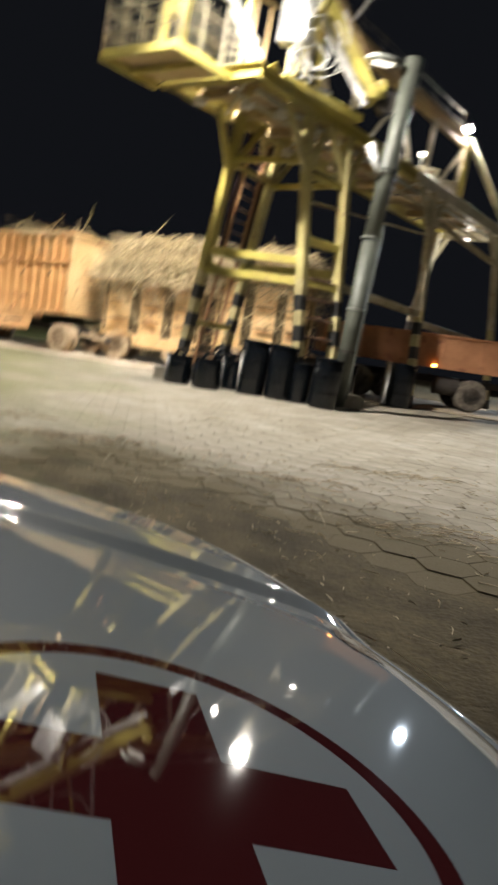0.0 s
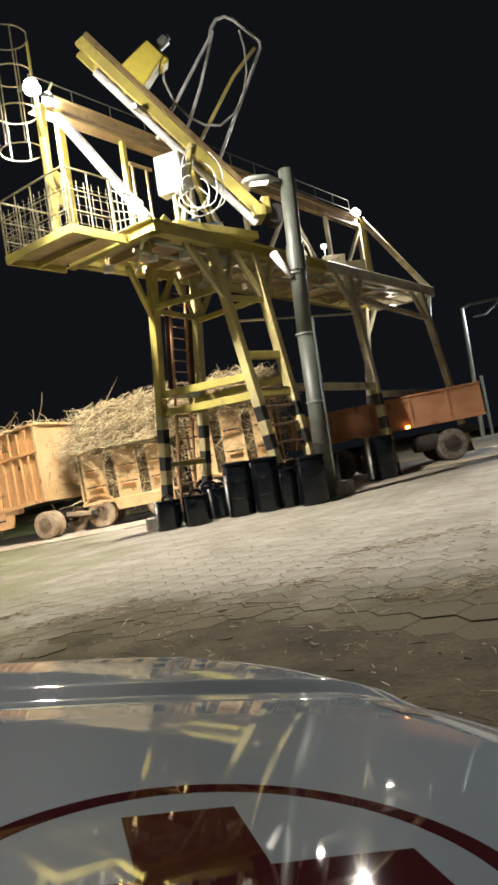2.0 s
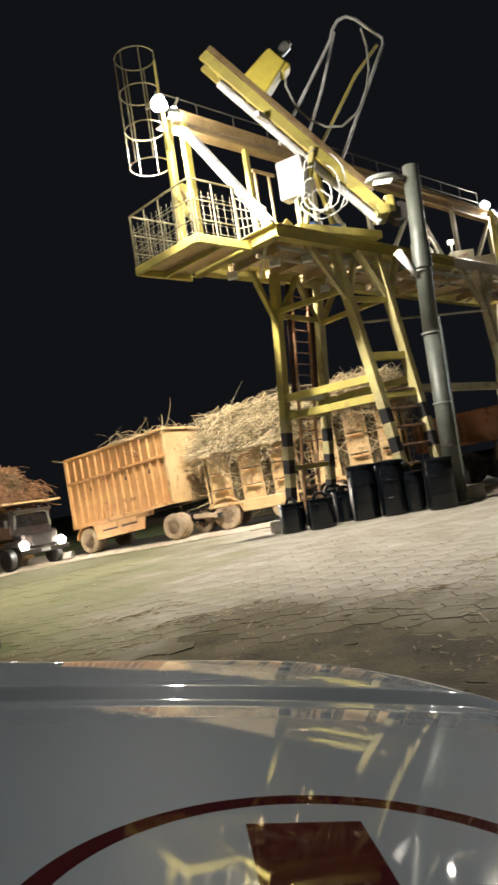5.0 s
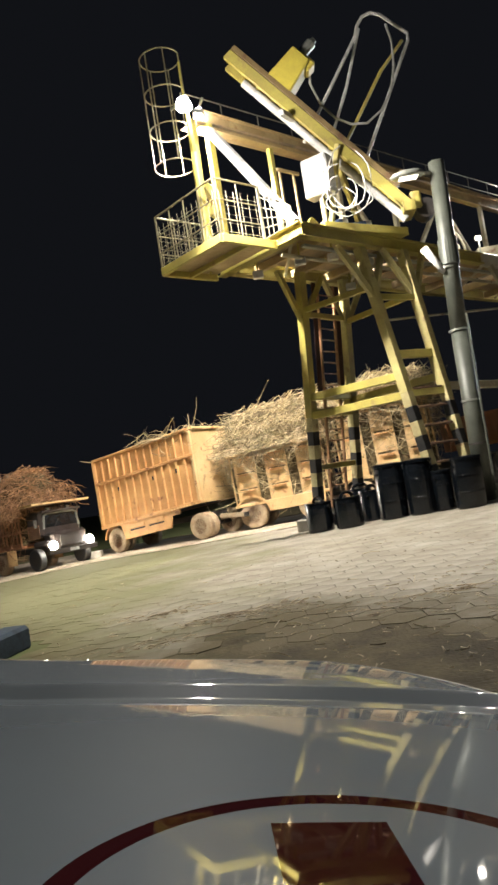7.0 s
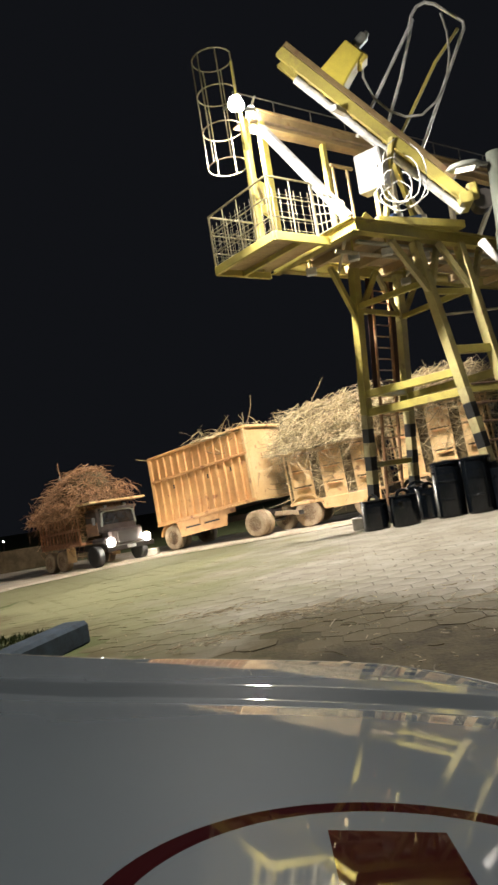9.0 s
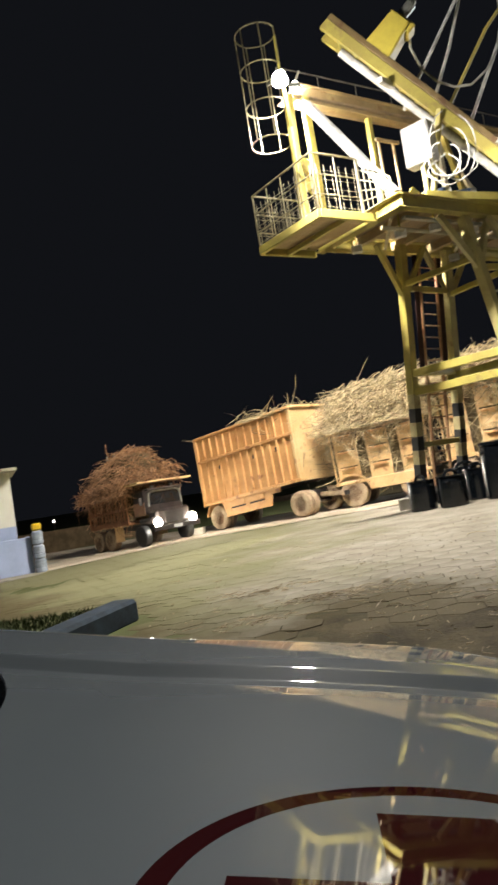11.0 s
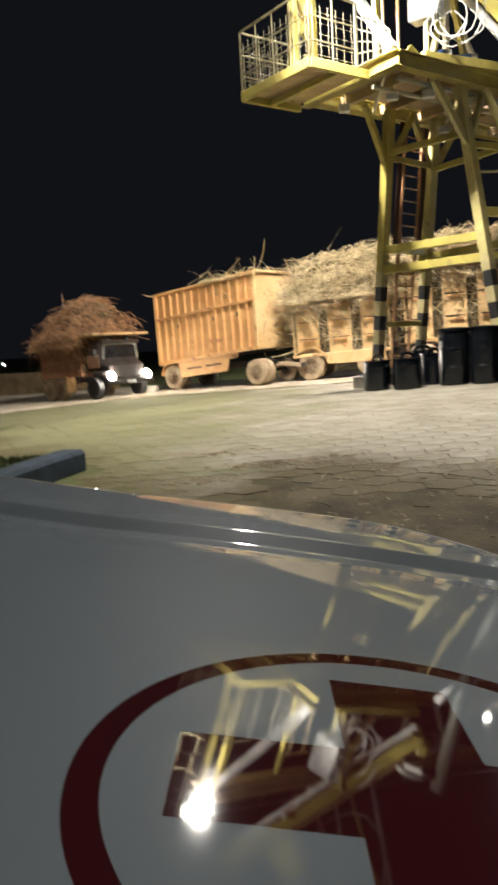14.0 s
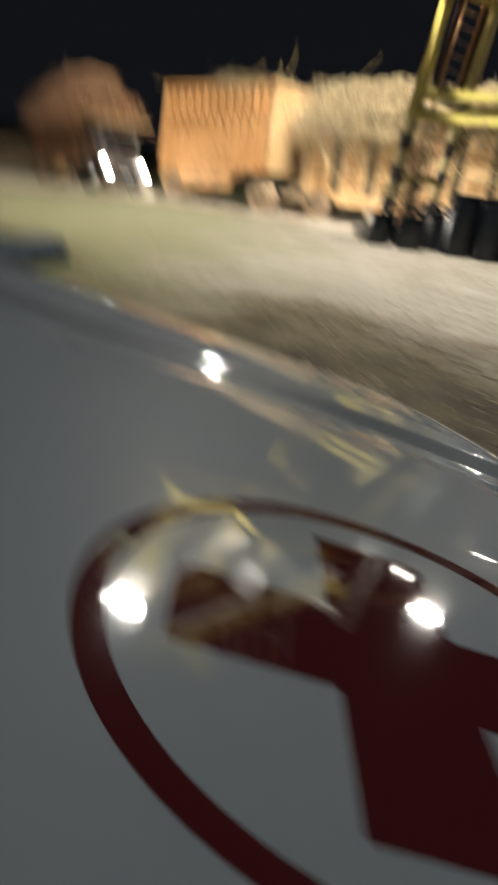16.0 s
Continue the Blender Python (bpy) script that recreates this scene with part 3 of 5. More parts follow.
def far_truck():
    a, b = Vector((-12.5, 29.25)), Vector((-9.03, 26.54))
    m, L = site(a, b, zoff=0.05)
    e = thing("cane_truck", "dark cane truck with lit headlights, loaded high with cane", "truck", "", m)
    W = 2.3
    # local: x to the front, near side y = 0
    zb = 1.0
    bl = L - 1.35
    for y in (0.03, W - 0.03):
        for i in range(13):
            part("stake", box((0.05 + i * (bl - 0.1) / 12, y, zb + 0.6), (0.09, 0.06, 1.2), 0.01), RED_OX, e)
        for z in (0.08, 0.55, 1.05):
            part("side_slat", box((bl / 2, y - 0.02 if y < 1 else y + 0.02, zb + z), (bl, 0.05, 0.1), 0.01), RED_OX, e)
    part("floor_panel", box((bl / 2, W / 2, zb - 0.02), (bl, W, 0.1), 0.01), RED_OX, e)
    chassis(e, L, 0.75, W)
    for x in (0.55, 1.5):
        for y in (0.12, W - 0.15):
            wheel(e, (x, y, 0.42), 0.42, 0.32)
    # front tyres are black, not dusty: the dark under the cab painted in
    for y in (0.14, W - 0.14):
        wheel(e, (L - 0.62, y, 0.42), 0.42, 0.28, RUBBER, CHASSIS, "front tyre toned black as in the cab's shade")
    CABM = mat("dull_grey_cab_paint", (0.075, 0.062, 0.058), 0.4, dark=(0.04, 0.03, 0.028), scale=3)
    bm = bmesh.new()
    add_box(bm, (bl + 0.55, W / 2, 1.72), (0.95, W - 0.5, 1.0), None, 0.1)
    cab = part("cab", bm, CABM, e, smooth=False)
    part("windscreen", box((bl + 1.035, W / 2, 1.82), (0.02, W - 0.8, 0.5), 0.005), mat("dark_glass", (0.02, 0.025, 0.03), 0.08), cab, "dark windscreen")
    part("sun_visor", box((bl + 1.1, W / 2, 2.16), (0.2, W - 0.6, 0.1), 0.02), CABM, cab)
    part("windscreen_frame", pipe([(bl + 1.06, 0.36, 1.52), (bl + 1.06, 0.42, 2.02), (bl + 1.06, 0.6, 2.09), (bl + 1.06, W - 0.6, 2.09), (bl + 1.06, W - 0.42, 2.02), (bl + 1.06, W - 0.36, 1.52)], 0.04, 8), GALV, cab, "pale bent windscreen frame")
    part("wiper", beam((bl + 1.075, W / 2 - 0.3, 1.58), (bl + 1.075, W / 2 - 0.1, 1.85), 0.02, 0.015, 0), CHASSIS, cab)
    part("visor_board", box((bl + 0.75, W / 2, 2.47), (1.0, W + 0.3, 0.07), 0.01), CREAMT, e, "pale plank laid over the cab roof")
    for y in (0.3, W - 0.3):
        part("board_post", box((bl + 0.3, y, 2.33), (0.08, 0.08, 0.22), 0.0), CHASSIS, e)
    for y in (0.1, W - 0.1):
        part("mudflap", box((2.1, y, 0.62), (0.04, 0.4, 0.6), 0.01), CREAMT, e, "pale mudflap behind the rear wheels")
    for y in (W / 2 - 0.45, W / 2 + 0.45):
        part("roof_lamp", box((bl + 0.95, y, 2.27), (0.1, 0.14, 0.09), 0.02), WHITE, cab)
    part("bonnet", box((bl + 1.2, W / 2, 1.05), (0.6, W - 0.7, 0.62), 0.1), CABM, e)
    part("grille", box((bl + 1.51, W / 2, 1.0), (0.03, 0.9, 0.4), 0.01), CHASSIS, e)
    for y in (0.28, W - 0.28):
        part("wing", box((bl + 1.05, y, 0.98), (0.9, 0.42, 0.22), 0.08), CABM, e)
    part("bumper", box((bl + 1.6, W / 2, 0.62), (0.14, W - 0.1, 0.2), 0.03), CHASSIS, e, "dark steel bumper")
    part("number_plate", box((bl + 1.68, W / 2, 0.62), (0.01, 0.4, 0.12)), WHITE, e)
    HL = glow("headlamp_glow", (1.0, 0.93, 0.78), 160)
    for y in (0.32, W - 0.32):
        bm = lathe([(0.0, 0.0), (0.09, 0.01), (0.15, 0.04), (0.17, 0.1)], 16)
        bmesh.ops.rotate(bm, cent=(0, 0, 0), matrix=Matrix.Rotation(radians(-90), 3, 'Y'), verts=bm.verts)
        bmesh.ops.translate(bm, vec=(bl + 1.66, y, 0.86), verts=bm.verts)
        part("headlamp", bm, HL, e, "lit white headlamp")
    part("door_panel", box((bl + 0.55, 0.235, 1.45), (0.8, 0.02, 0.5), 0.005), mat("peach_panel", (0.55, 0.32, 0.2), 0.5), cab, "peach-coloured cab door panel")
    part("mirror", box((bl + 1.0, 0.05, 1.75), (0.05, 0.16, 0.3), 0.02), CHASSIS, cab)
    # brown cane, brightened so its colour holds warm lamplight on the load
    BR = mat("warm_lit_brown_stalk", (0.62, 0.36, 0.19), 0.8, dark=(0.34, 0.18, 0.09), scale=4, random_tint=0.4)
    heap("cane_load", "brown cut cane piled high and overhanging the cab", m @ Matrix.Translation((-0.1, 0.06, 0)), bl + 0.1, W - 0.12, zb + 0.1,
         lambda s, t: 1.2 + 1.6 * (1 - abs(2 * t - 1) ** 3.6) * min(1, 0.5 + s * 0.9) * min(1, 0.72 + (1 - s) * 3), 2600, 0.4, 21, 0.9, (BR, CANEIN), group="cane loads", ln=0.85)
    bm = bmesh.new()
    r = random.Random(4)
    for k in range(500):
        q = Vector((bl - 0.5 + 1.0 * r.random() ** 1.6, -0.1 + (W + 0.2) * r.random(), 2.5 + 0.75 * r.random()))
        stalk(bm, q, Vector((r.uniform(0.2, 1), r.uniform(-0.8, 0.8), r.uniform(-0.5, 0.1))), r.uniform(0.3, 0.75), r.uniform(0.01, 0.02), r.uniform(-0.6, 0.6))
    o = part("overhanging_cane", bm, BR, e, "brown cane hanging over the cab")
    o["kind"] = "stuff"
    for y in (0.32, W - 0.32):
        p = m @ Vector((bl + 1.85, y, 0.86))
        q = m @ Vector((bl + 9, y, 0.2))
        lamp_spot("headlamp_light", p, q, 260, (1.0, 0.93, 0.8), 70, 0.08, 0.8)
    return e


far_truck()


# ---------------------------------------------------------------- the sampling gantry
def gantry():
    e = thing("sampling_gantry", "yellow steel cane-sampling gantry on splayed striped legs with stairs and floodlights", "gantry", "", Matrix.Identity(4))
    # deck beams
    part("end_beam", beam(G(UE, -0.1, DECK - 0.17), G(UE, 3.3, DECK - 0.17), 0.3, 0.36, 0, 0.03), YELLOW, e)
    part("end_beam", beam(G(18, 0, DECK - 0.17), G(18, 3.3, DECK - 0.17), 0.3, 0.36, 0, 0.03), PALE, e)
    part("deck_girder", beam(G(UE, 0, DECK - 0.17), G(9, 0, DECK - 0.17), 0.28, 0.36, 0, 0.03), YELLOW, e)
    part("deck_girder", beam(G(9, 0, DECK - 0.17), G(18.2, 0, DECK - 0.17), 0.2, 0.42, 0.02), CREAMG, e, "cream deck girder toned as if lit from the front")
    part("deck_girder", beam(G(UE, 3, DECK - 0.17), G(18, 3, DECK - 0.17), 0.28, 0.36, 0, 0.03), YELLOW, e)
    for u in (1.5, 3, 4.5, 6, 8, 10, 12, 14, 16):
        part("cross_beam", beam(G(u, 0.1, DECK - 0.2), G(u, 2.9, DECK - 0.2), 0.16, 0.24), TANP, e)
    for u in (0.6, 3.2, 6, 9, 12, 15):
        bm = bmesh.new()
        m, L = frame_between(G(u, 1.5, DECK - 0.03), G(u + 2.6, 1.5, DECK - 0.03))
        add_box(bm, (0, 0, L / 2), (2.4, 0.05, L - 0.06), m)
        part("deck_plate", bm, DECKM, e)
    for u in (0.4, 3.4, 6.4, 9.4, 12.4, 15):
        part("wind_brace", beam(G(u, 0.2, DECK - 0.3), G(u + 2.2, 2.8, DECK - 0.3), 0.08, 0.08), PALE, e)
    for u, w, z in ((1.3, 0.9, 0.62), (2.2, 0.5, 0.55), (3.6, 0.4, 0.6), (0.9, 2.2, 0.6), (4.6, 2.0, 0.75)):
        q = G(u, w, DECK - z)
        part("junction_box", box(q, (0.3, 0.2, 0.2), 0.02), WHITE, e, "small white junction box under the deck")
        part("hanger", box((q.x, q.y, (q.z + DECK - 0.1) / 2), (0.05, 0.05, DECK - 0.1 - q.z), 0.0), YELLOW, e)
    part("cable_tray", beam(G(0.9, 0.35, DECK - 0.42), G(17.5, 0.35, DECK - 0.42), 0.14, 0.08), GALV, e)
    part("service_pipe", tube(G(0.5, 0.8, DECK - 0.55), G(17.0, 0.8, DECK - 0.55), 0.06, seg=8), PALE, e)
    for u in (12.5, 14.2):
        q = G(u, 1.6, DECK + 0.05)
        part("deck_cabinet", box((q.x, q.y, q.z + 0.55), (0.9, 0.6, 1.1), 0.03), PALE, e, "pale equipment cabinet on the deck")
    part("cable_reel", pipe(arc_points(G(11.2, 2.2, DECK + 1.15), 0.75, 0, math.tau, 28, GU, Vector((0, 0, 1))), 0.05, 6), PALE, e, "large round cable reel")
    part("cable_reel_hub", tube(G(11.2, 2.05, DECK + 1.15), G(11.2, 2.35, DECK + 1.15), 0.22, seg=16), PALE, e)
    for k in range(6):
        a = k * math.tau / 6
        part("reel_spoke", tube(G(11.2, 2.2, DECK + 1.15), G(11.2 + 0.72 * math.cos(a), 2.2, DECK + 1.15 + 0.72 * math.sin(a)), 0.02, seg=6), PALE, e)
    part("reel_stand", beam(G(11.2, 2.2, DECK), G(11.2, 2.2, DECK + 1.0), 0.12, 0.12), PALE, e)
    # upper girder at the back
    part("upper_girder", beam(G(0.2, 3, TOPZ + 0.05), G(18, 3, TOPZ - 0.25), 0.26, 0.55, 0, 0.04), TANP, e, "tan painted upper girder")
    for u in (3, 6, 9, 12, 15, 18):
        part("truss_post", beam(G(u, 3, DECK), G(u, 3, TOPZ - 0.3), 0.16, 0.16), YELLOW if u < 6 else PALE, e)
    for i, u in enumerate((6, 9, 12, 15)):
        a, b = (DECK, TOPZ - 0.6) if i % 2 else (TOPZ - 0.6, DECK)
        part("truss_diagonal", beam(G(u, 3, a), G(u + 3, 3, b), 0.14, 0.14), PALE, e)
    for u, w in ((UE, 2.78), (18.0, 2.6)):
        # near diagonal is white: the floodlight's glare on it is put into colour
        part("end_diagonal", beam(G(u, w + 0.1, TOPZ - 0.3), G(u, 0.1, DECK + 0.05), 0.2, 0.24), WHITE if u < 1 else PALE, e, "pale end diagonal")
        part("end_post", beam(G(u, w + 0.12, DECK), G(u, w + 0.12, TOPZ - 0.1), 0.2, 0.2), YELLOW, e)
    part("end_post", beam(G(0.0, 3.12, DECK - 0.2), G(0.0, 3.0, TOPZ - 0.05), 0.2, 0.2), YELLOW, e)
    part("knee_brace", beam(G(0.0, 3.12, DECK + 2.35), G(UE, 2.9, DECK + 1.9), 0.12, 0.3), YELLOW, e)
    part("knee_brace", beam(G(0.0, 3.12, DECK + 1.75), G(UE, 2.9, DECK + 1.3), 0.1, 0.3), YELLOW, e)
    # short frames standing on the deck behind the control box
    for u in (2.75, 3.35):
        part("frame_post", beam(G(u, 2.5, DECK), G(u, 2.5, TOPZ - 1.3), 0.07, 0.07), TANP, e)
        part("frame_strut", beam(G(u, 2.5, DECK + 0.15), G(u + 1.0, 2.3, DECK + 1.4), 0.12, 0.3), YELLOW, e)
    part("frame_rail", beam(G(2.65, 2.5, TOPZ - 1.25), G(3.6, 2.5, TOPZ - 1.25), 0.08, 0.1), TANP, e)
    # upper walkway rail
    for u in [i * 1.5 for i in range(13)]:
        part("rail_post", tube(G(u, 3.3, TOPZ - 0.1), G(u, 3.3, TOPZ + 0.95), 0.02, seg=6), RAILD, e)
    for z in (0.5, 0.95):
        part("handrail", tube(G(0, 3.3, TOPZ + z), G(18, 3.3, TOPZ + z), 0.022, seg=6), RAILD, e)
    part("walkway", beam(G(0, 3.2, TOPZ - 0.06), G(18, 3.2, TOPZ - 0.06), 0.7, 0.05), DECKM, e)
    # legs
    bands = 8

    def leg(ub, wb, ut, wt, zs, mtl, striped=True, w=0.26, light=STRIPEY):
        g0 = G(ub, wb, 0)
        zb = gz(g0.x, g0.y)
        a, b = G(ub, wb, zb), G(ut, wt, DECK - 0.35)
        L = (b - a).length
        d = (b - a) / L
        cut = zs / (b.z - a.z) if striped else 0.0
        top = part("leg", beam(a + d * L * cut, b, w, w), mtl, e)
        if striped:
            for k in range(bands):
                s0, s1 = cut * k / bands, cut * (k + 1) / bands
                part("stripe", beam(a + d * L * s0, a + d * L * s1, w + 0.004, w + 0.004), BLACKP if k % 2 == 0 else light, top, "black warning stripe" if k % 2 == 0 else "yellow warning stripe")
        # brackets under the deck
        k = a + d * L * 0.80
        for du in (-0.95, 0.95):
            t = G(ut + du, wt, DECK - 0.38)
            part("knee_brace", beam(k, t, 0.14, 0.17), mtl, e)
        return a, b
    l1 = leg(2.8, 3.2, 2.7, 2.3, 3.3, YELLOW)
    l2 = leg(5.0, 3.5, 4.85, 2.5, 3.3, YELLOWP)
    l3 = leg(3.55, -0.78, 2.95, 0.15, 3.3, YELLOWP)
    l4 = leg(4.6, -1.2, 4.6, -0.08, 3.3, YELLOWP)
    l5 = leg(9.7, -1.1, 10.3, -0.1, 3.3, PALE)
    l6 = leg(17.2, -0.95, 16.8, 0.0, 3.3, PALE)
    # l7's light bands are dark steel, standing in for shade below the truck
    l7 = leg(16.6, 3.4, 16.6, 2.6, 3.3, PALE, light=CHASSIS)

    def on(l, z):
        a, b = l
        return a + (b - a) * ((z - a.z) / (b.z - a.z))
    for l, k, z in ((l1, l2, 3.55), (l3, l4, 3.5), (l1, l3, 4.0), (l2, l4, 3.9), (l3, l4, 4.6), (l1, l2, 4.05), (l1, l3, 3.45)):
        part("tie_beam", beam(on(l, z), on(k, z), 0.2, 0.22), YELLOW, e)
    for l, k, z in ((l1, l2, 6.5), (l3, l4, 6.3), (l1, l3, 6.6), (l2, l4, 6.4), (l1, l2, 1.9)):
        part("tie_beam", beam(on(l, z), on(k, z), 0.14, 0.16), YELLOW, e)
    part("tie_beam", beam(on(l4, 3.6), on(l5, 3.6), 0.2, 0.22), PALE, e)
    part("tie_beam", beam(on(l5, 3.3), on(l6, 3.3), 0.2, 0.22), PALE, e)
    part("tie_beam", beam(on(l6, 6.6), on(l5, 6.9), 0.16, 0.18), PALE, e)
    part("tie_rod", tube(on(l3, 5.6), on(l5, 6.3), 0.035, seg=8), PALE, e)
    # wide plank treads between the front legs
    TREAD = mat("brown_tread_plank", (0.17, 0.10, 0.055), 0.8, dark=(0.09, 0.05, 0.03), scale=3)
    for i in range(6):
        z = 1.0 + 0.52 * i
        p, q = on(l3, z), on(l4, z)
        v = (q - p).normalized() * 0.16
        part("tread", beam(p + v, q - v, 0.24, 0.06), TREAD, e, "dark brown plank tread")
    # ladder between the rear legs
    p, q = on(l1, 0.6) * 0.5 + on(l2, 0.6) * 0.5, on(l1, 7.5) * 0.45 + on(l2, 7.5) * 0.55
    side = (on(l2, 2) - on(l1, 2)).normalized() * 0.42
    lad = part("ladder_stile", beam(p - side, q - side, 0.10, 0.06), RUSTL, e, "rust-brown ladder")
    for sg in (-1, 1):
        part("guard_strip", beam(p + (q - p) * 0.5 + side * 1.45 * sg, q + side * 1.45 * sg, 0.03, 0.2), mat("maroon_guard", (0.06, 0.02, 0.014), 0.6), e, "dark maroon guard strip beside the ladder")
        part("gusset", beam(on(l1 if sg < 0 else l2, 3.7) - side * 0.55 * sg, on(l1 if sg < 0 else l2, 4.7), 0.05, 0.3), YELLOW, e)
    part("ladder_stile", beam(p + side, q + side, 0.10, 0.06), RUSTL, e)
    for i in range(1, 20):
        c = p + (q - p) * i / 20
        part("rung", tube(c - side, c + side, 0.022, seg=6), RUSTL, lad)
    # platform at the near end
    PF = DECK - 0.3
    U0, U1, W0, W1 = -1.45, 0.35, 0.82, 3.45
    for i in range(16):
        w = W0 + 0.1 + (W1 - W0 - 0.2) * i / 15
        part("floor_bar", beam(G(U0 + 0.06, w, PF + 0.08), G(U1 + 0.05, w, PF + 0.08), 0.15, 0.03, 0.0), TANP, e)
    for a, b in (((U0, W0), (U0, W1)), ((U0, W1), (U1 + 0.1, W1)), ((U0, W0), (U1 + 0.05, W0))):
        part("platform_beam", beam(G(*a, PF), G(*b, PF), 0.12, 0.22), YELLOW, e)
    part("platform_beam", beam(G((U0 + U1) / 2, W0, PF - 0.05), G((U0 + U1) / 2, W1, PF - 0.05), 0.1, 0.14), YELLOW, e)
    RZ = 1.55
    edge = [((U0, W1), (U0, W0)), ((U0, W1), (U1, W1)), ((U0, W0), (U1 - 0.35, W0))]
    for a, b in edge:
        a, b = G(*a, PF), G(*b, PF)
        n = max(2, round((a - b).length / 0.62))
        for z in (RZ, RZ * 0.66, RZ * 0.33, 0.1):
            part("handrail", tube(a + Vector((0, 0, z)), b + Vector((0, 0, z)), 0.03 if z == RZ else 0.018, seg=6), RAILW, e)
        for i in range(n + 1):
            p = a + (b - a) * i / n
            part("rail_post", tube(p, p + Vector((0, 0, RZ)), 0.03 if i in (0, n) else 0.018, seg=6), RAILW, e)
        for i in range(n * 3):
            p = a + (b - a) * (i + 0.5) / n / 3
            part("mesh_bar", tube(p + Vector((0, 0, 0.1)), p + Vector((0, 0, RZ * 0.82)), 0.007, seg=4), RAILW, e)
        for i in range(5):
            z = Vector((0, 0, 0.2 + i * 0.23))
            part("mesh_bar", tube(a + z, b + z, 0.006, seg=4), RAILW, e)
    # sloping guard panel from the platform's near corner down to the deck
    a, b = G(U1 - 0.3, W0, PF), G(UE - 0.05, 0.15, PF)
    for k in range(6):
        f = k / 5
        part("handrail", tube(a + Vector((0, 0, 0.15 + 1.4 * f)), b + Vector((0, 0, 0.35 + 0.45 * f)), 0.026 if k == 5 else 0.014, seg=6), RAILW, e)
    for k in range(7):
        p = a + (b - a) * (k / 6)
        part("rail_post", tube(p + Vector((0, 0, 0.15 + 0.2 * k / 6)), p + Vector((0, 0, 1.55 - 0.75 * k / 6)), 0.024 if k in (0, 6) else 0.012, seg=6), RAILW, e)
    # mast for the floodlight at the platform's outer corner
    part("lamp_mast", beam((-0.88, 18.32, PF), (-0.88, 18.32, 10.6), 0.14, 0.14), YELLOW, e)
    part("lamp_arm", beam((-0.88, 18.32, 10.4), (-0.86, 17.0, 10.95), 0.09, 0.09), YELLOW, e)
    part("mast_tie", beam((-0.88, 18.32, 9.6), G(0, 2.6, 9.6), 0.1, 0.1), YELLOW, e)
    # caged ladder
    cc = Vector((-1.62, 20.6, 0))
    z0, z1 = 11.15, 14.45
    for z in (z0, (z0 * 2 + z1) / 3, (z0 + 2 * z1) / 3, z1):
        part("cage_hoop", pipe(arc_points((cc.x, cc.y, z), 0.6, radians(20), radians(340), 18), 0.022, 6), RAILW, e)
    for k in range(7):
        a = radians(20 + 320 * k / 6)
        x, y = cc.x + 0.6 * math.cos(a), cc.y + 0.6 * math.sin(a)
        part("cage_bar", beam((x, y, z0), (x, y, z1), 0.05, 0.012), RAILW, e)
    for dy in (-0.22, 0.22):
        part("ladder_stile", tube((cc.x + 0.55, cc.y + dy, PF), (cc.x + 0.55, cc.y + dy, z1 - 0.3), 0.03, seg=6), YELLOW, e)
    for i in range(20):
        z = PF + 0.3 * (i + 1)
        part("rung", tube((cc.x + 0.55, cc.y - 0.22, z), (cc.x + 0.55, cc.y + 0.22, z), 0.015, seg=6), YELLOW, e)
    return e, l5, l6


gantry_thing, LEG5, LEG6 = gantry()


def flood(c, target, watts, colour, label, cone=172, spill=0, blend=0.35):
    """A bulb-shaped floodlight: a lit globe in a shallow reflector on a bracket."""
    m = look(c, target)
    e = thing("floodlight", label, "floodlight", "gantry floodlights", m)
    part("reflector", lathe([(0.05, 0.3), (0.12, 0.27), (0.19, 0.19), (0.2, 0.18), (0.11, 0.25), (0.04, 0.28)], 20), GALV, e)
    part("bulb", lathe([(0.0, -0.12), (0.09, -0.09), (0.135, 0.0), (0.12, 0.1), (0.08, 0.22), (0.06, 0.3)], 18), glow("flood_glass", colour, 260), e, "glaring white lit bulb", smooth=True)
    part("bracket", beam((0, 0, 0.28), (0, -0.25, 0.6), 0.06, 0.06), GALV, e)
    p = Vector(c) + (Vector(target) - Vector(c)).normalized() * 0.4
    lamp_spot("floodlight_light", p, target, watts, colour, cone, 0.2, blend)
    if spill:
        lamp_point("floodlight_spill", p, spill, colour, 0.2)
    return e


def tube_lamp(p, label, watts):
    e = thing("tube_lamp", label, "lamp", "lamps under the deck", Matrix.Translation(p) @ Matrix.Rotation(radians(43), 4, 'Z'))
    part("tray", box((0, 0, 0.05), (0.62, 0.2, 0.06), 0.01), WHITE, e)
    part("tube", tube((-0.26, 0, -0.01), (0.26, 0, -0.01), 0.035, seg=10), glow("tube_glow", (1.0, 0.95, 0.85), 5), e, "lit white tube")
    part("hanger", box((0, 0, 0.17), (0.05, 0.05, 0.2)), GALV, e)
    lamp_point("tube_light", Vector(p) - Vector((0, 0, 0.12)), watts, (1.0, 0.93, 0.8), 0.15)
    return e


for u, w in ((16.6, 1.3),):
    q = G(u, w, DECK - 0.6)
    tube_lamp((q.x, q.y, q.z), "small lit tube lamp hung under the gantry deck", 110)
q = G(11.8, 1.5, DECK)
e = thing("deck_lamp", "small lit work lamp standing on the gantry deck", "lamp", "", Matrix.Translation((q.x, q.y, q.z)))
part("stand", tube((0, 0, 0), (0, 0, 1.35), 0.03, seg=8), GALV, e)
part("housing", box((0, 0.06, 1.45), (0.26, 0.1, 0.2), 0.03), GALV, e)
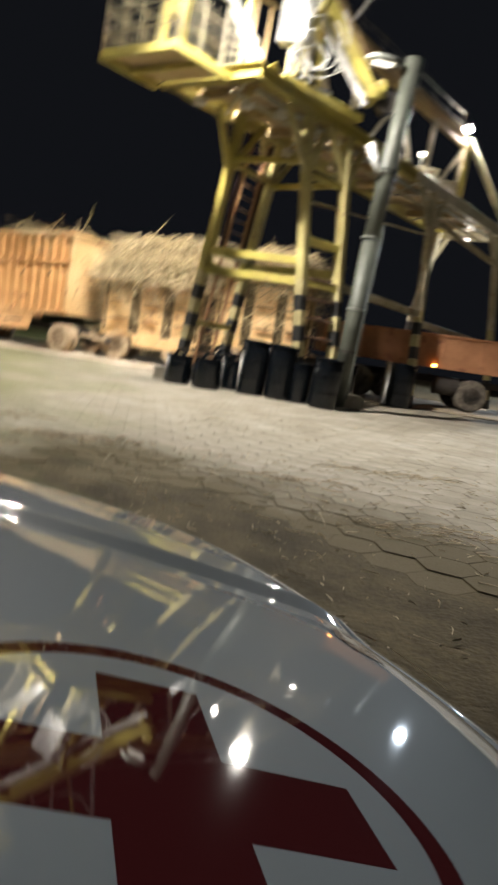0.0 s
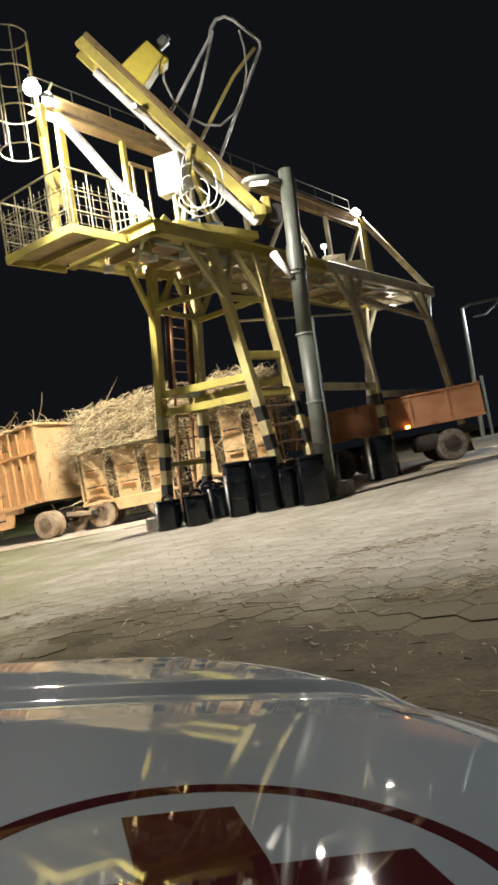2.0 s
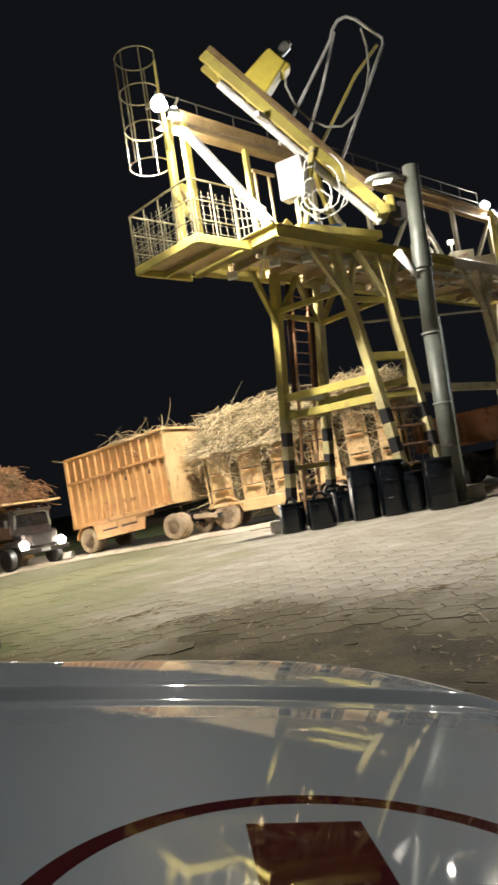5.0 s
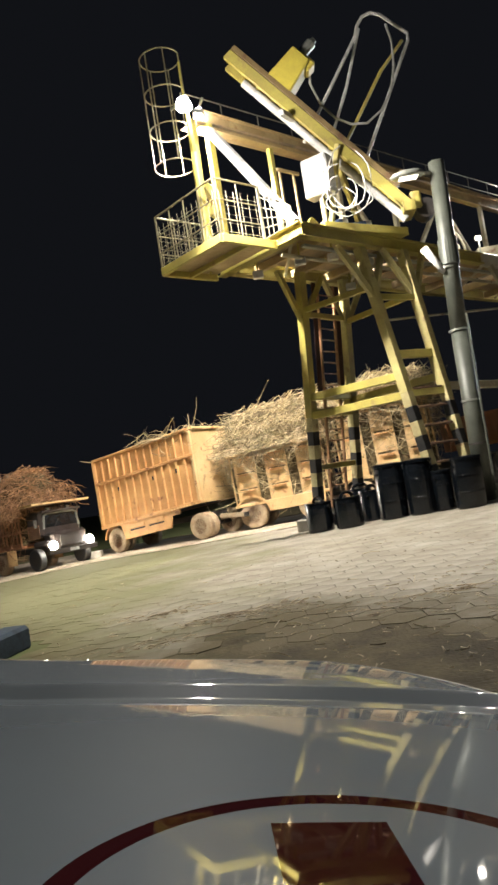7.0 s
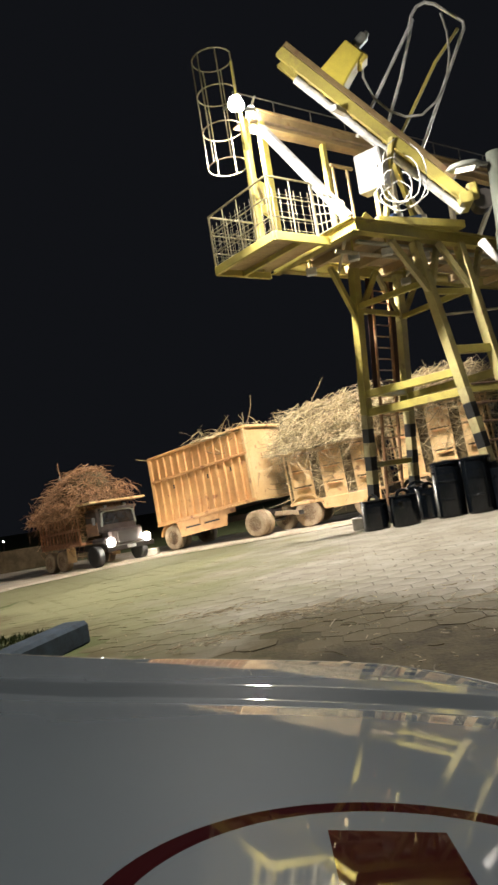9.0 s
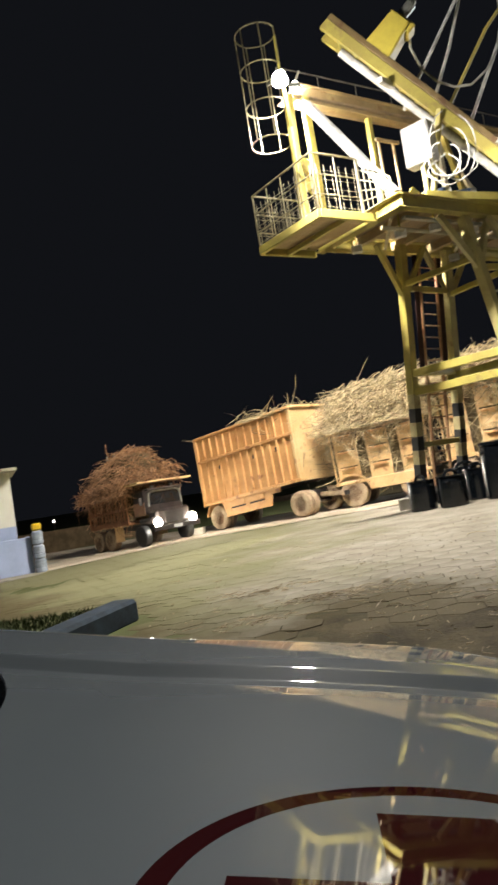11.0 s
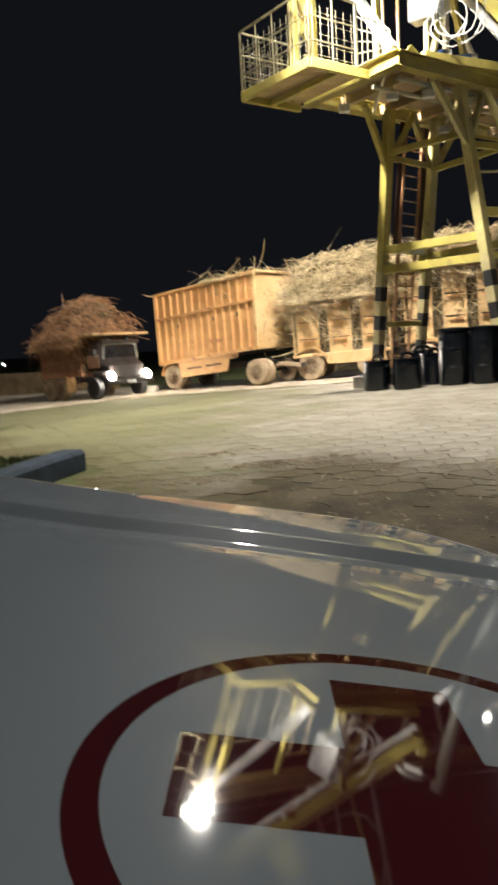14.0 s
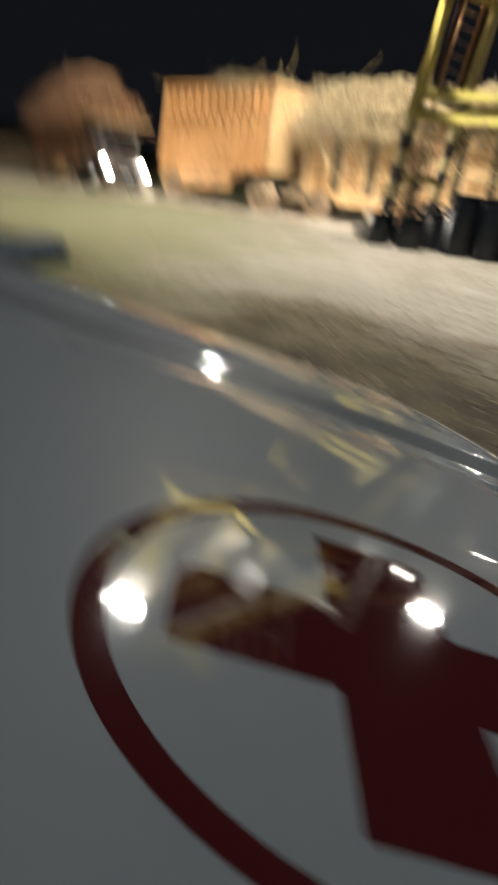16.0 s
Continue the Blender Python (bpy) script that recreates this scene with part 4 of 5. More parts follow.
part("lens", box((0, 0.0, 1.45), (0.2, 0.02, 0.15), 0.005), glow("deck_lamp_glow", (1.0, 0.95, 0.85), 3), e, "lit white lens")
lamp_point("deck_lamp_light", (q.x - 0.1, q.y - 0.25, q.z + 1.45), 40, (1.0, 0.93, 0.82), 0.12)
WARM = (1.0, 0.935, 0.85)
flood(Vector((-0.84, 16.8, 10.82)), (6.5, 9.0, 1.0), 8900, WARM, "glaring white floodlight on top of the gantry's near end post", 170, 1150)
flood(Vector((-0.75, 20.35, 12.35)), (-4.5, 29.0, 1.0), 16800, WARM, "white floodlight on the gantry turned towards the cane trailers", 140, 900)
flood(G(18.5, 3.15, 12.7), G(15.2, -12.0, 3.0), 16000, WARM, "glaring white floodlight on the gantry's far end post", 162, 300, 0.9)


def probe():
    """The slanting coring probe with its carriage, motor and cable hoop."""
    a, b = Vector((0.36, 20.14, 13.8)), Vector((4.60, 20.13, 8.68))
    e = thing("coring_probe", "yellow slanting coring probe with gearbox and hoses on the gantry deck", "sampling probe", "", Matrix.Identity(4))
    d = (b - a).normalized()
    side = d.cross(Vector((0, 0, 1))).normalized()
    nrm = side.cross(d).normalized()
    if nrm.z < 0:
        nrm = -nrm
    L = (b - a).length
    for s in (-0.28, 0.28):
        part("guide_rail", beam(a + side * s, b + side * s, 0.14, 0.3), YELLOW, e)
    part("backing_plate", beam(a + nrm * 0.24, b + nrm * 0.24 - d * 0.5, 0.72, 0.16), BROWNB, e, "brown box beam along the probe, toned as shaded")
    part("coring_tube", tube(a + d * 0.8 - nrm * 0.22, b + d * 0.25 - nrm * 0.22, 0.11, seg=14), WHITE, e, "bright worn steel coring tube")
    for i in range(11):
        c = a + d * (0.7 + i * (L - 1.2) / 10)
        part("rail_tie", beam(c - side * 0.3 - nrm * 0.1, c + side * 0.3 - nrm * 0.1, 0.1, 0.06), YELLOW, e)
    for i in range(26):
        c = a + d * (2.6 + i * 0.14) + nrm * 0.345
        part("chain_link", beam(c - side * 0.05, c + side * 0.05, 0.09, 0.05), RAILW, e)
    g = a + d * 1.7 + nrm * 0.75
    gm, _ = frame_between(g, g + d, nrm)
    gb = bmesh.new()
    add_box(gb, (0, 0.05, 0), (0.72, 1.15, 0.85), gm, 0.04)
    for v in gb.verts:
        k = (v.co - g).dot(d)
        if k > 0.1:
            v.co += nrm * 0.0 - d * 0.25 * max(0.0, (v.co - g).dot(nrm) + 0.3)
    box1 = part("gearbox", gb, BRIGHTY, e, "bright yellow gearbox housing")
    gb = bmesh.new()
    add_box(gb, (0.0, 0.55, 0.05), (0.5, 0.35, 0.6), gm, 0.06)
    part("gearbox_cover", gb, BRIGHTY, box1)
    part("drive_motor", tube(g + nrm * 0.7 - d * 0.2, g + nrm * 1.15 - d * 0.2, 0.16, seg=14), GALV, box1, "grey hydraulic drive motor")
    part("motor_cap", tube(g + nrm * 1.15 - d * 0.2, g + nrm * 1.27 - d * 0.2, 0.09, seg=10), GALV, box1)
    # pivot bracket and lower stand
    part("lower_stand", beam(b + d * 0.1 + side * 0.4, b + d * 0.1 - side * 0.5, 0.35, 0.3), YELLOW, e)
    part("pivot_plate", box((b.x + 0.3, b.y, b.z + 0.1), (0.3, 0.5, 0.5), 0.05), YELLOW, e)
    part("pivot_drum", tube((b.x + 0.55, b.y - 0.2, b.z - 0.15), (b.x + 0.55, b.y + 0.3, b.z - 0.15), 0.28, seg=18), CHASSIS, e, "dark pulley")
    for s in (0.62,):
        c = a + d * L * s
        f = Vector((c.x, c.y + 0.5, DECK))
        part("stand_leg", beam(c - side * 0.4, f + GU * 0.8, 0.14, 0.14), YELLOW, e)
        part("stand_leg", beam(c + side * 0.4, f - GU * 0.8, 0.14, 0.14), YELLOW, e)
    part("carriage_arm", beam(a + d * 2.7 - side * 0.2, a + d * 2.7 - GU * 0.9 - GW * 0.2 + Vector((0, 0, -0.1)), 0.16, 0.16), WHITE, e, "white carriage arm")
    part("carriage_arm", beam(a + d * 2.1 - side * 0.3, a + d * 2.75 - GU * 0.35, 0.12, 0.14), YELLOW, e)
    # sloping base frame round the probe foot
    part("base_frame", beam(G(1.6, 0.2, DECK + 0.12), G(4.6, -0.3, DECK + 0.12), 0.3, 0.22), YELLOW, e)
    part("base_frame", beam(G(1.6, 1.6, DECK + 0.12), G(4.6, 1.6, DECK + 0.12), 0.3, 0.22), YELLOW, e)
    for u in (2.0, 3.2, 4.4):
        part("base_tie", beam(G(u, 0.2, DECK + 0.12), G(u, 1.6, DECK + 0.12), 0.12, 0.16), YELLOW, e)
    # hoop of bent pipe that carries the hoses
    yb = 20.5
    def P(x20, z20, y):
        k = y / 20.0
        return Vector((x20 * k, y, 1.55 + (z20 - 1.55) * k))
    pts = [P(2.11, 10.95, yb), P(4.02, 13.75, yb), P(4.12, 14.05, yb), P(4.3, 14.28, yb), P(4.55, 14.36, yb), P(4.8, 14.25, yb), P(5.3, 13.75, yb + 0.2), P(5.47, 13.58, yb + 0.2), P(5.46, 13.38, yb + 0.2), P(3.80, 10.27, yb + 0.2)]
    # hoop and first strut are white to carry the lamp's light on them
    part("hose_hoop", pipe(pts, 0.05, 8), WHITE, e, "pale bent pipe hoop")
    part("hoop_strut", pipe([P(2.78, 10.7, yb + 0.3), P(3.55, 12.35, yb + 0.3), P(4.15, 13.95, yb + 0.2)], 0.045, 8), WHITE, e)
    part("hoop_strut", pipe([P(3.1, 10.48, yb + 0.3), P(4.55, 12.6, yb + 0.3), P(5.3, 13.4, yb + 0.2)], 0.05, 8), YELLOW, e)
    h = [(2.6, 13.1), (2.55, 12.6), (2.75, 11.95), (3.1, 11.5), (3.5, 11.25), (3.95, 11.2), (4.4, 11.5), (4.75, 12.0), (4.95, 12.7), (5.0, 13.4), (4.92, 13.95)]
    part("hose", pipe([P(*q, yb - 0.1) for q in h], 0.035, 6), CABLE, e, "grey drooping hose")
    # loops of cable by the control box
    for k, (cx, cz, rx, rz) in enumerate(((3.05, 9.55, 0.55, 0.7), (2.95, 9.35, 0.4, 0.5), (3.2, 9.7, 0.6, 0.95), (2.8, 9.2, 0.5, 0.35), (3.1, 9.1, 0.65, 0.4))):
        pts = [P(cx + rx * math.cos(t), cz + rz * math.sin(t) + 0.06 * math.sin(3 * t + k), 18.9 + 0.06 * k) for t in [radians(100 + i * 20) for i in range(17)]]
        part("cable_loop", pipe(pts, 0.016, 6), CABLE, e)
    return e


probe()


def control_box():
    e = thing("control_box", "white square electrical control box lit by the floodlight", "control box", "", Matrix.Translation((2.3, 19.5, 9.68)) @ Matrix.Rotation(radians(-32), 4, 'Z'))
    part("cabinet", box((0, 0, 0), (0.78, 0.45, 1.08), 0.03), WHITE, e)
    part("door", box((0, -0.235, 0), (0.7, 0.02, 1.0), 0.006), WHITE, e)
    part("handle", box((0.28, -0.255, 0), (0.04, 0.02, 0.14), 0.005), CHASSIS, e)
    part("post", box((0, 0, -1.05), (0.12, 0.12, 1.02), 0.01), YELLOW, e)
    return e


control_box()
for (u, w, s, mtl, lab) in ((2.5, 0.6, 0.34, BLUEP, "blue pump motor on the gantry deck"), (3.4, 0.5, 0.36, BLUEP, "blue pump motor on the gantry deck")):
    p = G(u, w, DECK + 0.02)
    e = thing("pump_motor", lab, "motor", "deck motors", Matrix.Translation(p))
    part("body", tube((-0.3, 0, s / 2 + 0.2), (0.3, 0, s / 2 + 0.2), s / 2, seg=16), mtl, e)
    part("fan_cover", tube((0.3, 0, s / 2 + 0.2), (0.45, 0, s / 2 + 0.2), s / 2.2, seg=16), GALV, e)
    part("foot", box((0, 0, 0.1), (0.4, 0.4, 0.2), 0.02), GALV, e)

# ---------------------------------------------------------------- tall round post with lamp heads
pz = gz(5.25, 19.4)
post = thing("lamp_post", "tall greenish galvanised round post with two street lamp heads", "lamp post", "", Matrix.Translation((5.25, 19.4, pz)))
part("base_plate", box((0, 0, 0.03), (0.7, 0.7, 0.06), 0.01), GALV, post)
part("lower_pipe", tube((0, 0, 0.06), (0.05, 0, 4.6), 0.235, 0.225, 20), POSTM, post, smooth=True)
part("upper_pipe", tube((0.05, 0, 4.6), (0.22, 0, 9.25), 0.225, 0.215, 20), POSTM, post, smooth=True)
for z in (1.55, 2.7, 4.6, 6.3):
    part("clamp_band", tube((0.02, 0, z), (0.02, 0, z + 0.05), 0.25, seg=20), CHASSIS if z < 2 else GALV, post)
part("conduit", tube((0.2, -0.22, 0.3), (0.25, -0.22, 5.0), 0.03, seg=8), POSTM, post)
part("lamp_arm", beam((0.2, 0, 8.95), (-0.36, -0.1, 9.0), 0.09, 0.09), GALV, post)
bm = lathe([(0.0, -0.05), (0.3, -0.04), (0.36, 0.02), (0.3, 0.1), (0.12, 0.16), (0.0, 0.17)], 20)
bmesh.ops.scale(bm, vec=(1.35, 0.8, 1), verts=bm.verts)
bmesh.ops.translate(bm, vec=(-0.62, -0.12, 8.95), verts=bm.verts)
hd = part("lamp_head", bm, GALV, post, "pale oval street lamp head", smooth=True)
part("lamp_lens", box((-0.62, -0.12, 8.895), (0.5, 0.3, 0.02), 0.005), glow("street_lamp_lens", (1.0, 0.93, 0.8), 2), hd, "lit lens under the lamp head")
# short horn-shaped chute strapped to the post's flank
bm = tube((-0.52, -0.05, 6.95), (-0.12, -0.16, 6.2), 0.12, 0.07, 14)
part("chute", bm, WHITE, post, "short white slanting chute", smooth=True)
part("chute_clamp", beam((-0.3, -0.1, 6.5), (0.12, 0, 6.5), 0.06, 0.08), GALV, post)
part("collar", tube((0.11, 0, 6.4), (0.14, 0, 7.1), 0.27, 0.25, 20), POSTM, post)

# ---------------------------------------------------------------- tyres and drums round the gantry feet


def drum(x, y, r, h, tilt=0.0):
    e = thing("black_drum", "black plastic drum standing at a gantry leg", "drum", "drums at the gantry feet", Matrix.Translation((x, y, gz(x, y) - 0.01)) @ Matrix.Rotation(radians(tilt), 4, 'Y') @ Matrix.Rotation(rng.random() * 6, 4, 'Z'))
    part("shell", lathe([(r * 0.9, 0), (r, 0.05), (r * 1.01, h * 0.3), (r * 1.015, h * 0.6), (r * 1.01, h * 0.8), (r * 0.99, h * 0.95), (r * 0.93, h), (r * 0.84, h), (r * 0.8, h * 0.9), (0.02, h * 0.9)], 28), DRUM, e, smooth=False)
    part("rim", lathe([(r * 0.93, h * 0.97), (r * 1.04, h * 0.975), (r * 1.04, h * 1.015), (r * 0.93, h * 1.015)], 28), DRUM, e)
    if h < 1.05:
        part("carrying_handle", pipe(arc_points((0, 0, h * 0.98), r * 0.8, 0, math.pi, 12, Vector((1, 0, 0)), Vector((0, 0, 0.55))), 0.045, 8), DRUM, e, "thick moulded plastic handle")
    else:
        part("lid", lathe([(r * 1.0, h * 0.985), (r * 1.05, h * 0.99), (r * 1.03, h * 1.03), (r * 0.6, h * 1.05), (0.05, h * 1.055)], 28), DRUM, e, "black lid clamped on the drum")
        for zz in (0.34, 0.67):
            part("hoop", lathe([(r * 0.98, h * zz - 0.03), (r * 1.045, h * zz - 0.012), (r * 1.045, h * zz + 0.012), (r * 0.98, h * zz + 0.03)], 28), DRUM, e)
    for a in (0.4, 3.5):
        part("handle", box((r * 1.02 * math.cos(a), r * 1.02 * math.sin(a), h * 0.85), (0.1, 0.1, 0.06), 0.02), DRUM, e)
    return e


def tyre(x, y, r, h, z=0.0):
    e = thing("tractor_tyre", "worn black tractor tyre lying at a gantry leg", "tyre", "tyres at the gantry feet", Matrix.Translation((x, y, gz(x, y) + z - 0.01)))
    part("carcass", lathe([(r * 0.55, h * 0.08), (r * 0.8, 0), (r * 0.96, h * 0.1), (r, h * 0.3), (r, h * 0.7), (r * 0.96, h * 0.9), (r * 0.8, h), (r * 0.55, h * 0.92), (r * 0.5, h * 0.5), (r * 0.55, h * 0.08)], 28), RUBBER, e)
    return e


drum(0.90, 20.48, 0.37, 0.82)
drum(1.68, 20.03, 0.38, 0.83)
drum(2.47, 21.0, 0.36, 0.86)
drum(2.25, 21.6, 0.34, 0.95)
drum(2.93, 20.16, 0.41, 1.46)
drum(3.67, 19.78, 0.385, 1.44)
drum(4.22, 19.6, 0.29, 1.05)
drum(4.72, 18.86, 0.38, 1.28)
drum(5.6, 20.6, 0.4, 1.2)
tyre(0.96, 22.2, 0.55, 0.4)
tyre(2.37, 24.0, 0.55, 0.4)
drum(8.28, 23.35, 0.5, 1.4)

for (x, y, s) in ((5.85, 20.0, (0.55, 0.5, 0.42)), (0.45, 21.9, (0.4, 0.4, 0.36)), (-7.75, 28.95, (0.45, 0.4, 0.32))):
    b = finish("concrete_block", box((0, 0, s[2] / 2), s, 0.03), CONCRETE)
    b.location = (x, y, gz(x, y) - 0.01)
    tagged(b, "rough pale concrete block on the ground", "concrete block", "concrete blocks")

# ---------------------------------------------------------------- yard lamp mast beyond the trucks
fx, fy = 23.0, 44.6
mz = gz(23, 44.6)
mast = thing("yard_lamp_mast", "thin pale lamp mast with a horizontal arm and lit lamp", "lamp post", "", Matrix.Translation((fx, fy, mz)))
part("pole", tube((0, 0, 0), (0, 0, 8.6), 0.16, 0.12, 12), GALV, mast)
part("pole", tube((0.75, 0.1, 0), (0.6, 0.1, 4.0), 0.1, 0.1, 10), GALV, mast)
part("arm", pipe([(0, 0, 8.55), (0.5, 0, 8.75), (3.4, 0, 9.0)], 0.09, 8), GALV, mast)
part("stay", pipe([(0.7, 0, 7.9), (1.6, 0, 8.0), (2.4, 0, 8.6), (3.0, 0, 8.95)], 0.06, 6), GALV, mast)
part("lamp_head", box((3.9, 0, 8.95), (1.0, 0.5, 0.2), 0.06), GALV, mast)
part("lamp_glass", box((3.9, 0, 8.83), (0.8, 0.4, 0.03), 0.01), glow("cold_lamp", (0.75, 0.87, 1.0), 6), mast, "bluish white lit lamp glass")
lamp_spot("yard_lamp_light", (fx + 3.9, fy, mz + 8.6), (fx - 2, fy - 14, 0), 9000, (0.75, 0.87, 1.0), 150, 0.3)

# ---------------------------------------------------------------- weighbridge hut
hut_m = Matrix.Translation((-13.5, 24.85, -0.42)) @ Matrix.Rotation(radians(31), 4, 'Z')
hut = thing("weighbridge_hut", "small cream and blue painted hut with flat roof and glazed door", "hut", "", hut_m)
CREAM = mat("cream_wall_paint", (0.86, 0.85, 0.71), 0.8, dark=(0.78, 0.76, 0.62), scale=1)
BLUEW = mat("pale_blue_wall_paint", (0.47, 0.56, 0.78), 0.75, dark=(0.40, 0.48, 0.68), scale=1)
GLASSD = mat("dark_door_glass", (0.015, 0.017, 0.02), 0.05)
W0, D0, HH = 6.0, 3.0, 3.75
dx0, dx1 = -2.35, -1.35        # door opening, from the near corner westwards
for (xa, xb, za, zb_) in ((dx1, 0, 0, 1.75), (dx1, 0, 1.75, HH), (-W0, dx0, 0, 1.75), (-W0, dx0, 1.75, HH), (dx0, dx1, 2.85, HH), (dx0, dx1, 0, 0.62)):
    part("wall", box(((xa + xb) / 2, 0.075, (za + zb_) / 2), (xb - xa, 0.15, zb_ - za)), BLUEW if zb_ <= 1.75 else CREAM, hut, "pale blue lower wall" if zb_ <= 1.75 else "cream upper wall")
for (za, zb_) in ((0, 1.75), (1.75, HH)):
    part("wall", box((-0.075, D0 / 2 + 0.15, (za + zb_) / 2), (0.15, D0, zb_ - za)), BLUEW if zb_ < 2 else CREAM, hut)
    part("wall", box((-W0 + 0.075, D0 / 2 + 0.15, (za + zb_) / 2), (0.15, D0, zb_ - za)), BLUEW if zb_ < 2 else CREAM, hut)
part("wall", box((-W0 / 2, D0 + 0.225, HH / 2), (W0, 0.15, HH)), CREAM, hut)
part("roof", box((-W0 / 2 + 0.0, D0 / 2 - 0.1, HH + 0.06), (W0 + 0.5, D0 + 1.3, 0.12), 0.02), PALE, hut, "thin flat roof slab with overhang")
door = part("door", box(((dx0 + dx1) / 2, 0.08, 1.735), (dx1 - dx0, 0.05, 2.23)), GLASSD, hut, "dark glazed door")
for x in (dx0 + 0.03, dx1 - 0.03):
    part("door_frame", box((x, 0.05, 1.735), (0.07, 0.08, 2.23), 0.01), WHITE, door)
part("door_frame", box(((dx0 + dx1) / 2, 0.05, 2.82), (dx1 - dx0, 0.08, 0.07), 0.01), WHITE, door)
part("door_rail", box(((dx0 + dx1) / 2 + 0.2, 0.05, 1.8), (0.45, 0.05, 0.3), 0.01), GALV, door)
part("step", box((-1.9, -0.5, 0.31), (1.6, 1.0, 0.62), 0.02), BLUEW, hut, "blue concrete step")
part("step", box((-1.9, -1.2, 0.16), (1.6, 0.4, 0.31), 0.02), BLUEW, hut)
for x in (-1.05, -2.7):
    part("stair_rail", pipe([(x, -1.45, 0.0), (x, -1.45, 0.95), (x, -0.1, 1.6)], 0.025, 6), BLUEP, hut, "thin blue stair rail")
    part("stair_rail", pipe([(x, -1.45, 0.5), (x, -0.1, 1.1)], 0.02, 6), BLUEP, hut)
part("low_wall", box((-0.2, -0.75, 0.65), (1.2, 0.15, 1.3), 0.02), BLUEW, hut, "pale blue low wall")
part("low_wall", box((0.33, -0.1, 0.65), (0.15, 1.2, 1.3), 0.02), BLUEW, hut)
e = thing("water_jug", "stacked clear blue water jugs with a yellow cap", "water jug", "", hut_m @ Matrix.Translation((0.62, -0.98, 0.0)))
JUG = mat("bluish_clear_plastic", (0.45, 0.52, 0.6), 0.15)
for i in range(3):
    part("jug", lathe([(0.18, i * 0.5), (0.21, i * 0.5 + 0.04), (0.21, i * 0.5 + 0.14), (0.195, i * 0.5 + 0.17), (0.21, i * 0.5 + 0.2), (0.21, i * 0.5 + 0.42), (0.16, i * 0.5 + 0.49)], 16), JUG, e)
part("cap", box((0, 0, 1.62), (0.34, 0.34, 0.26), 0.05), mat("yellow_plastic", (0.8, 0.55, 0.03), 0.4), e, "yellow plastic cap")
e = thing("traffic_cone", "faded orange traffic cone beside the hut", "traffic cone", "", hut_m @ Matrix.Translation((-2.9, -1.2, 0.02)))
CONE = mat("orange_plastic", (0.75, 0.2, 0.05), 0.5)
part("cone", lathe([(0.19, 0.04), (0.04, 0.72), (0.03, 0.74)], 18), CONE, e)
part("base", box((0, 0, 0.02), (0.42, 0.42, 0.04), 0.01), CONE, e)
slab = finish("hut_slab", box((-2.4, 0.6, -0.15), (8.2, 5.2, 0.32), 0.03), CONCRETE)
slab.matrix_world = hut_m
tagged(slab, "pale concrete slab under the hut", "slab", kind="structure")

# low far wall and distant lamp behind the cane truck
w = finish("boundary_wall", box((0, 0, 0.6), (14, 0.25, 1.5), 0.02), mat("brown_dusty_concrete", (0.20, 0.145, 0.085), 0.9, dark=(0.11, 0.08, 0.045), scale=1.5))
w.matrix_world = Matrix.Translation((-20.5, 40.0, -0.75)) @ Matrix.Rotation(radians(4), 4, 'Z')
tagged(w, "low brown dusty concrete boundary wall", "wall", kind="structure")

# ---------------------------------------------------------------- planted bed with concrete kerb
K0, K1, K2 = Vector((-3.95, 10.1)), Vector((-4.75, 6.2)), Vector((-10.5, 11.6))
bed = thing("planting_bed", "raised bed of dark grass edged by a grey concrete kerb", "planting bed", "", Matrix.Identity(4), "structure")
for a, b in ((K0, K1),):
    n = 2
    for i in range(n):
        p, q = a + (b - a) * i / n, a + (b - a) * ((i + 1) / n - 0.004)
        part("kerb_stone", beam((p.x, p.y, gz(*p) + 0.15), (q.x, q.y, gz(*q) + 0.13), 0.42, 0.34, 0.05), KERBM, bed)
bm = bmesh.new()
vs = [bm.verts.new((p.x, p.y, gz(*p) + 0.22)) for p in (K0 + Vector((-0.1, -0.1)), K2, K1 + Vector((-6, -2)), K1)]
bm.faces.new(vs)
bmesh.ops.recalc_face_normals(bm, faces=bm.faces)
GRASSM = mat("dark_grass", (0.050, 0.068, 0.020), 0.9, dark=(0.025, 0.034, 0.010), scale=6, random_tint=0.4)
part("bed_soil", bm, DIRT, bed)
bm = bmesh.new()
for k in range(16000):
    s, t = rng.random(), rng.random()
    a = K0 + (K1 - K0) * s
    b = K2 + (K1 + Vector((-6, -2)) - K2) * s
    p = a + (b - a) * (t * 0.99)
    z = gz(p.x, p.y) + 0.21
    h, an = rng.uniform(0.03, 0.10), rng.random() * 6.28
    dx, dy = 0.012 * math.cos(an), 0.012 * math.sin(an)
    lx, ly = rng.uniform(-0.06, 0.06), rng.uniform(-0.06, 0.06)
    bm.faces.new((bm.verts.new((p.x - dx, p.y - dy, z)), bm.verts.new((p.x + dx, p.y + dy, z)), bm.verts.new((p.x + lx, p.y + ly, z + h))))
g = part("grass", bm, GRASSM, bed, "dark green grass blades")
g["kind"] = "stuff"

# utility pole and a far lamp beyond the trucks
up = thing("utility_pole", "pale concrete utility pole with crossarms behind the cane truck", "utility pole", "", Matrix.Translation((-16.2, 43.0, gz(-16.2, 43.0) - 0.02)))
part("pole", tube((0, 0, 0), (0, 0, 5.2), 0.14, 0.1, 10), CONCRETE, up)
for z in (4.9, 4.3):
    part("crossarm", box((0.1, 0, z), (1.3, 0.1, 0.1), 0.01), CONCRETE, up)
    for x in (-0.45, 0.1, 0.6):
        part("insulator", tube((x, 0, z + 0.05), (x, 0, z + 0.2), 0.04, seg=8), WHITE, up)
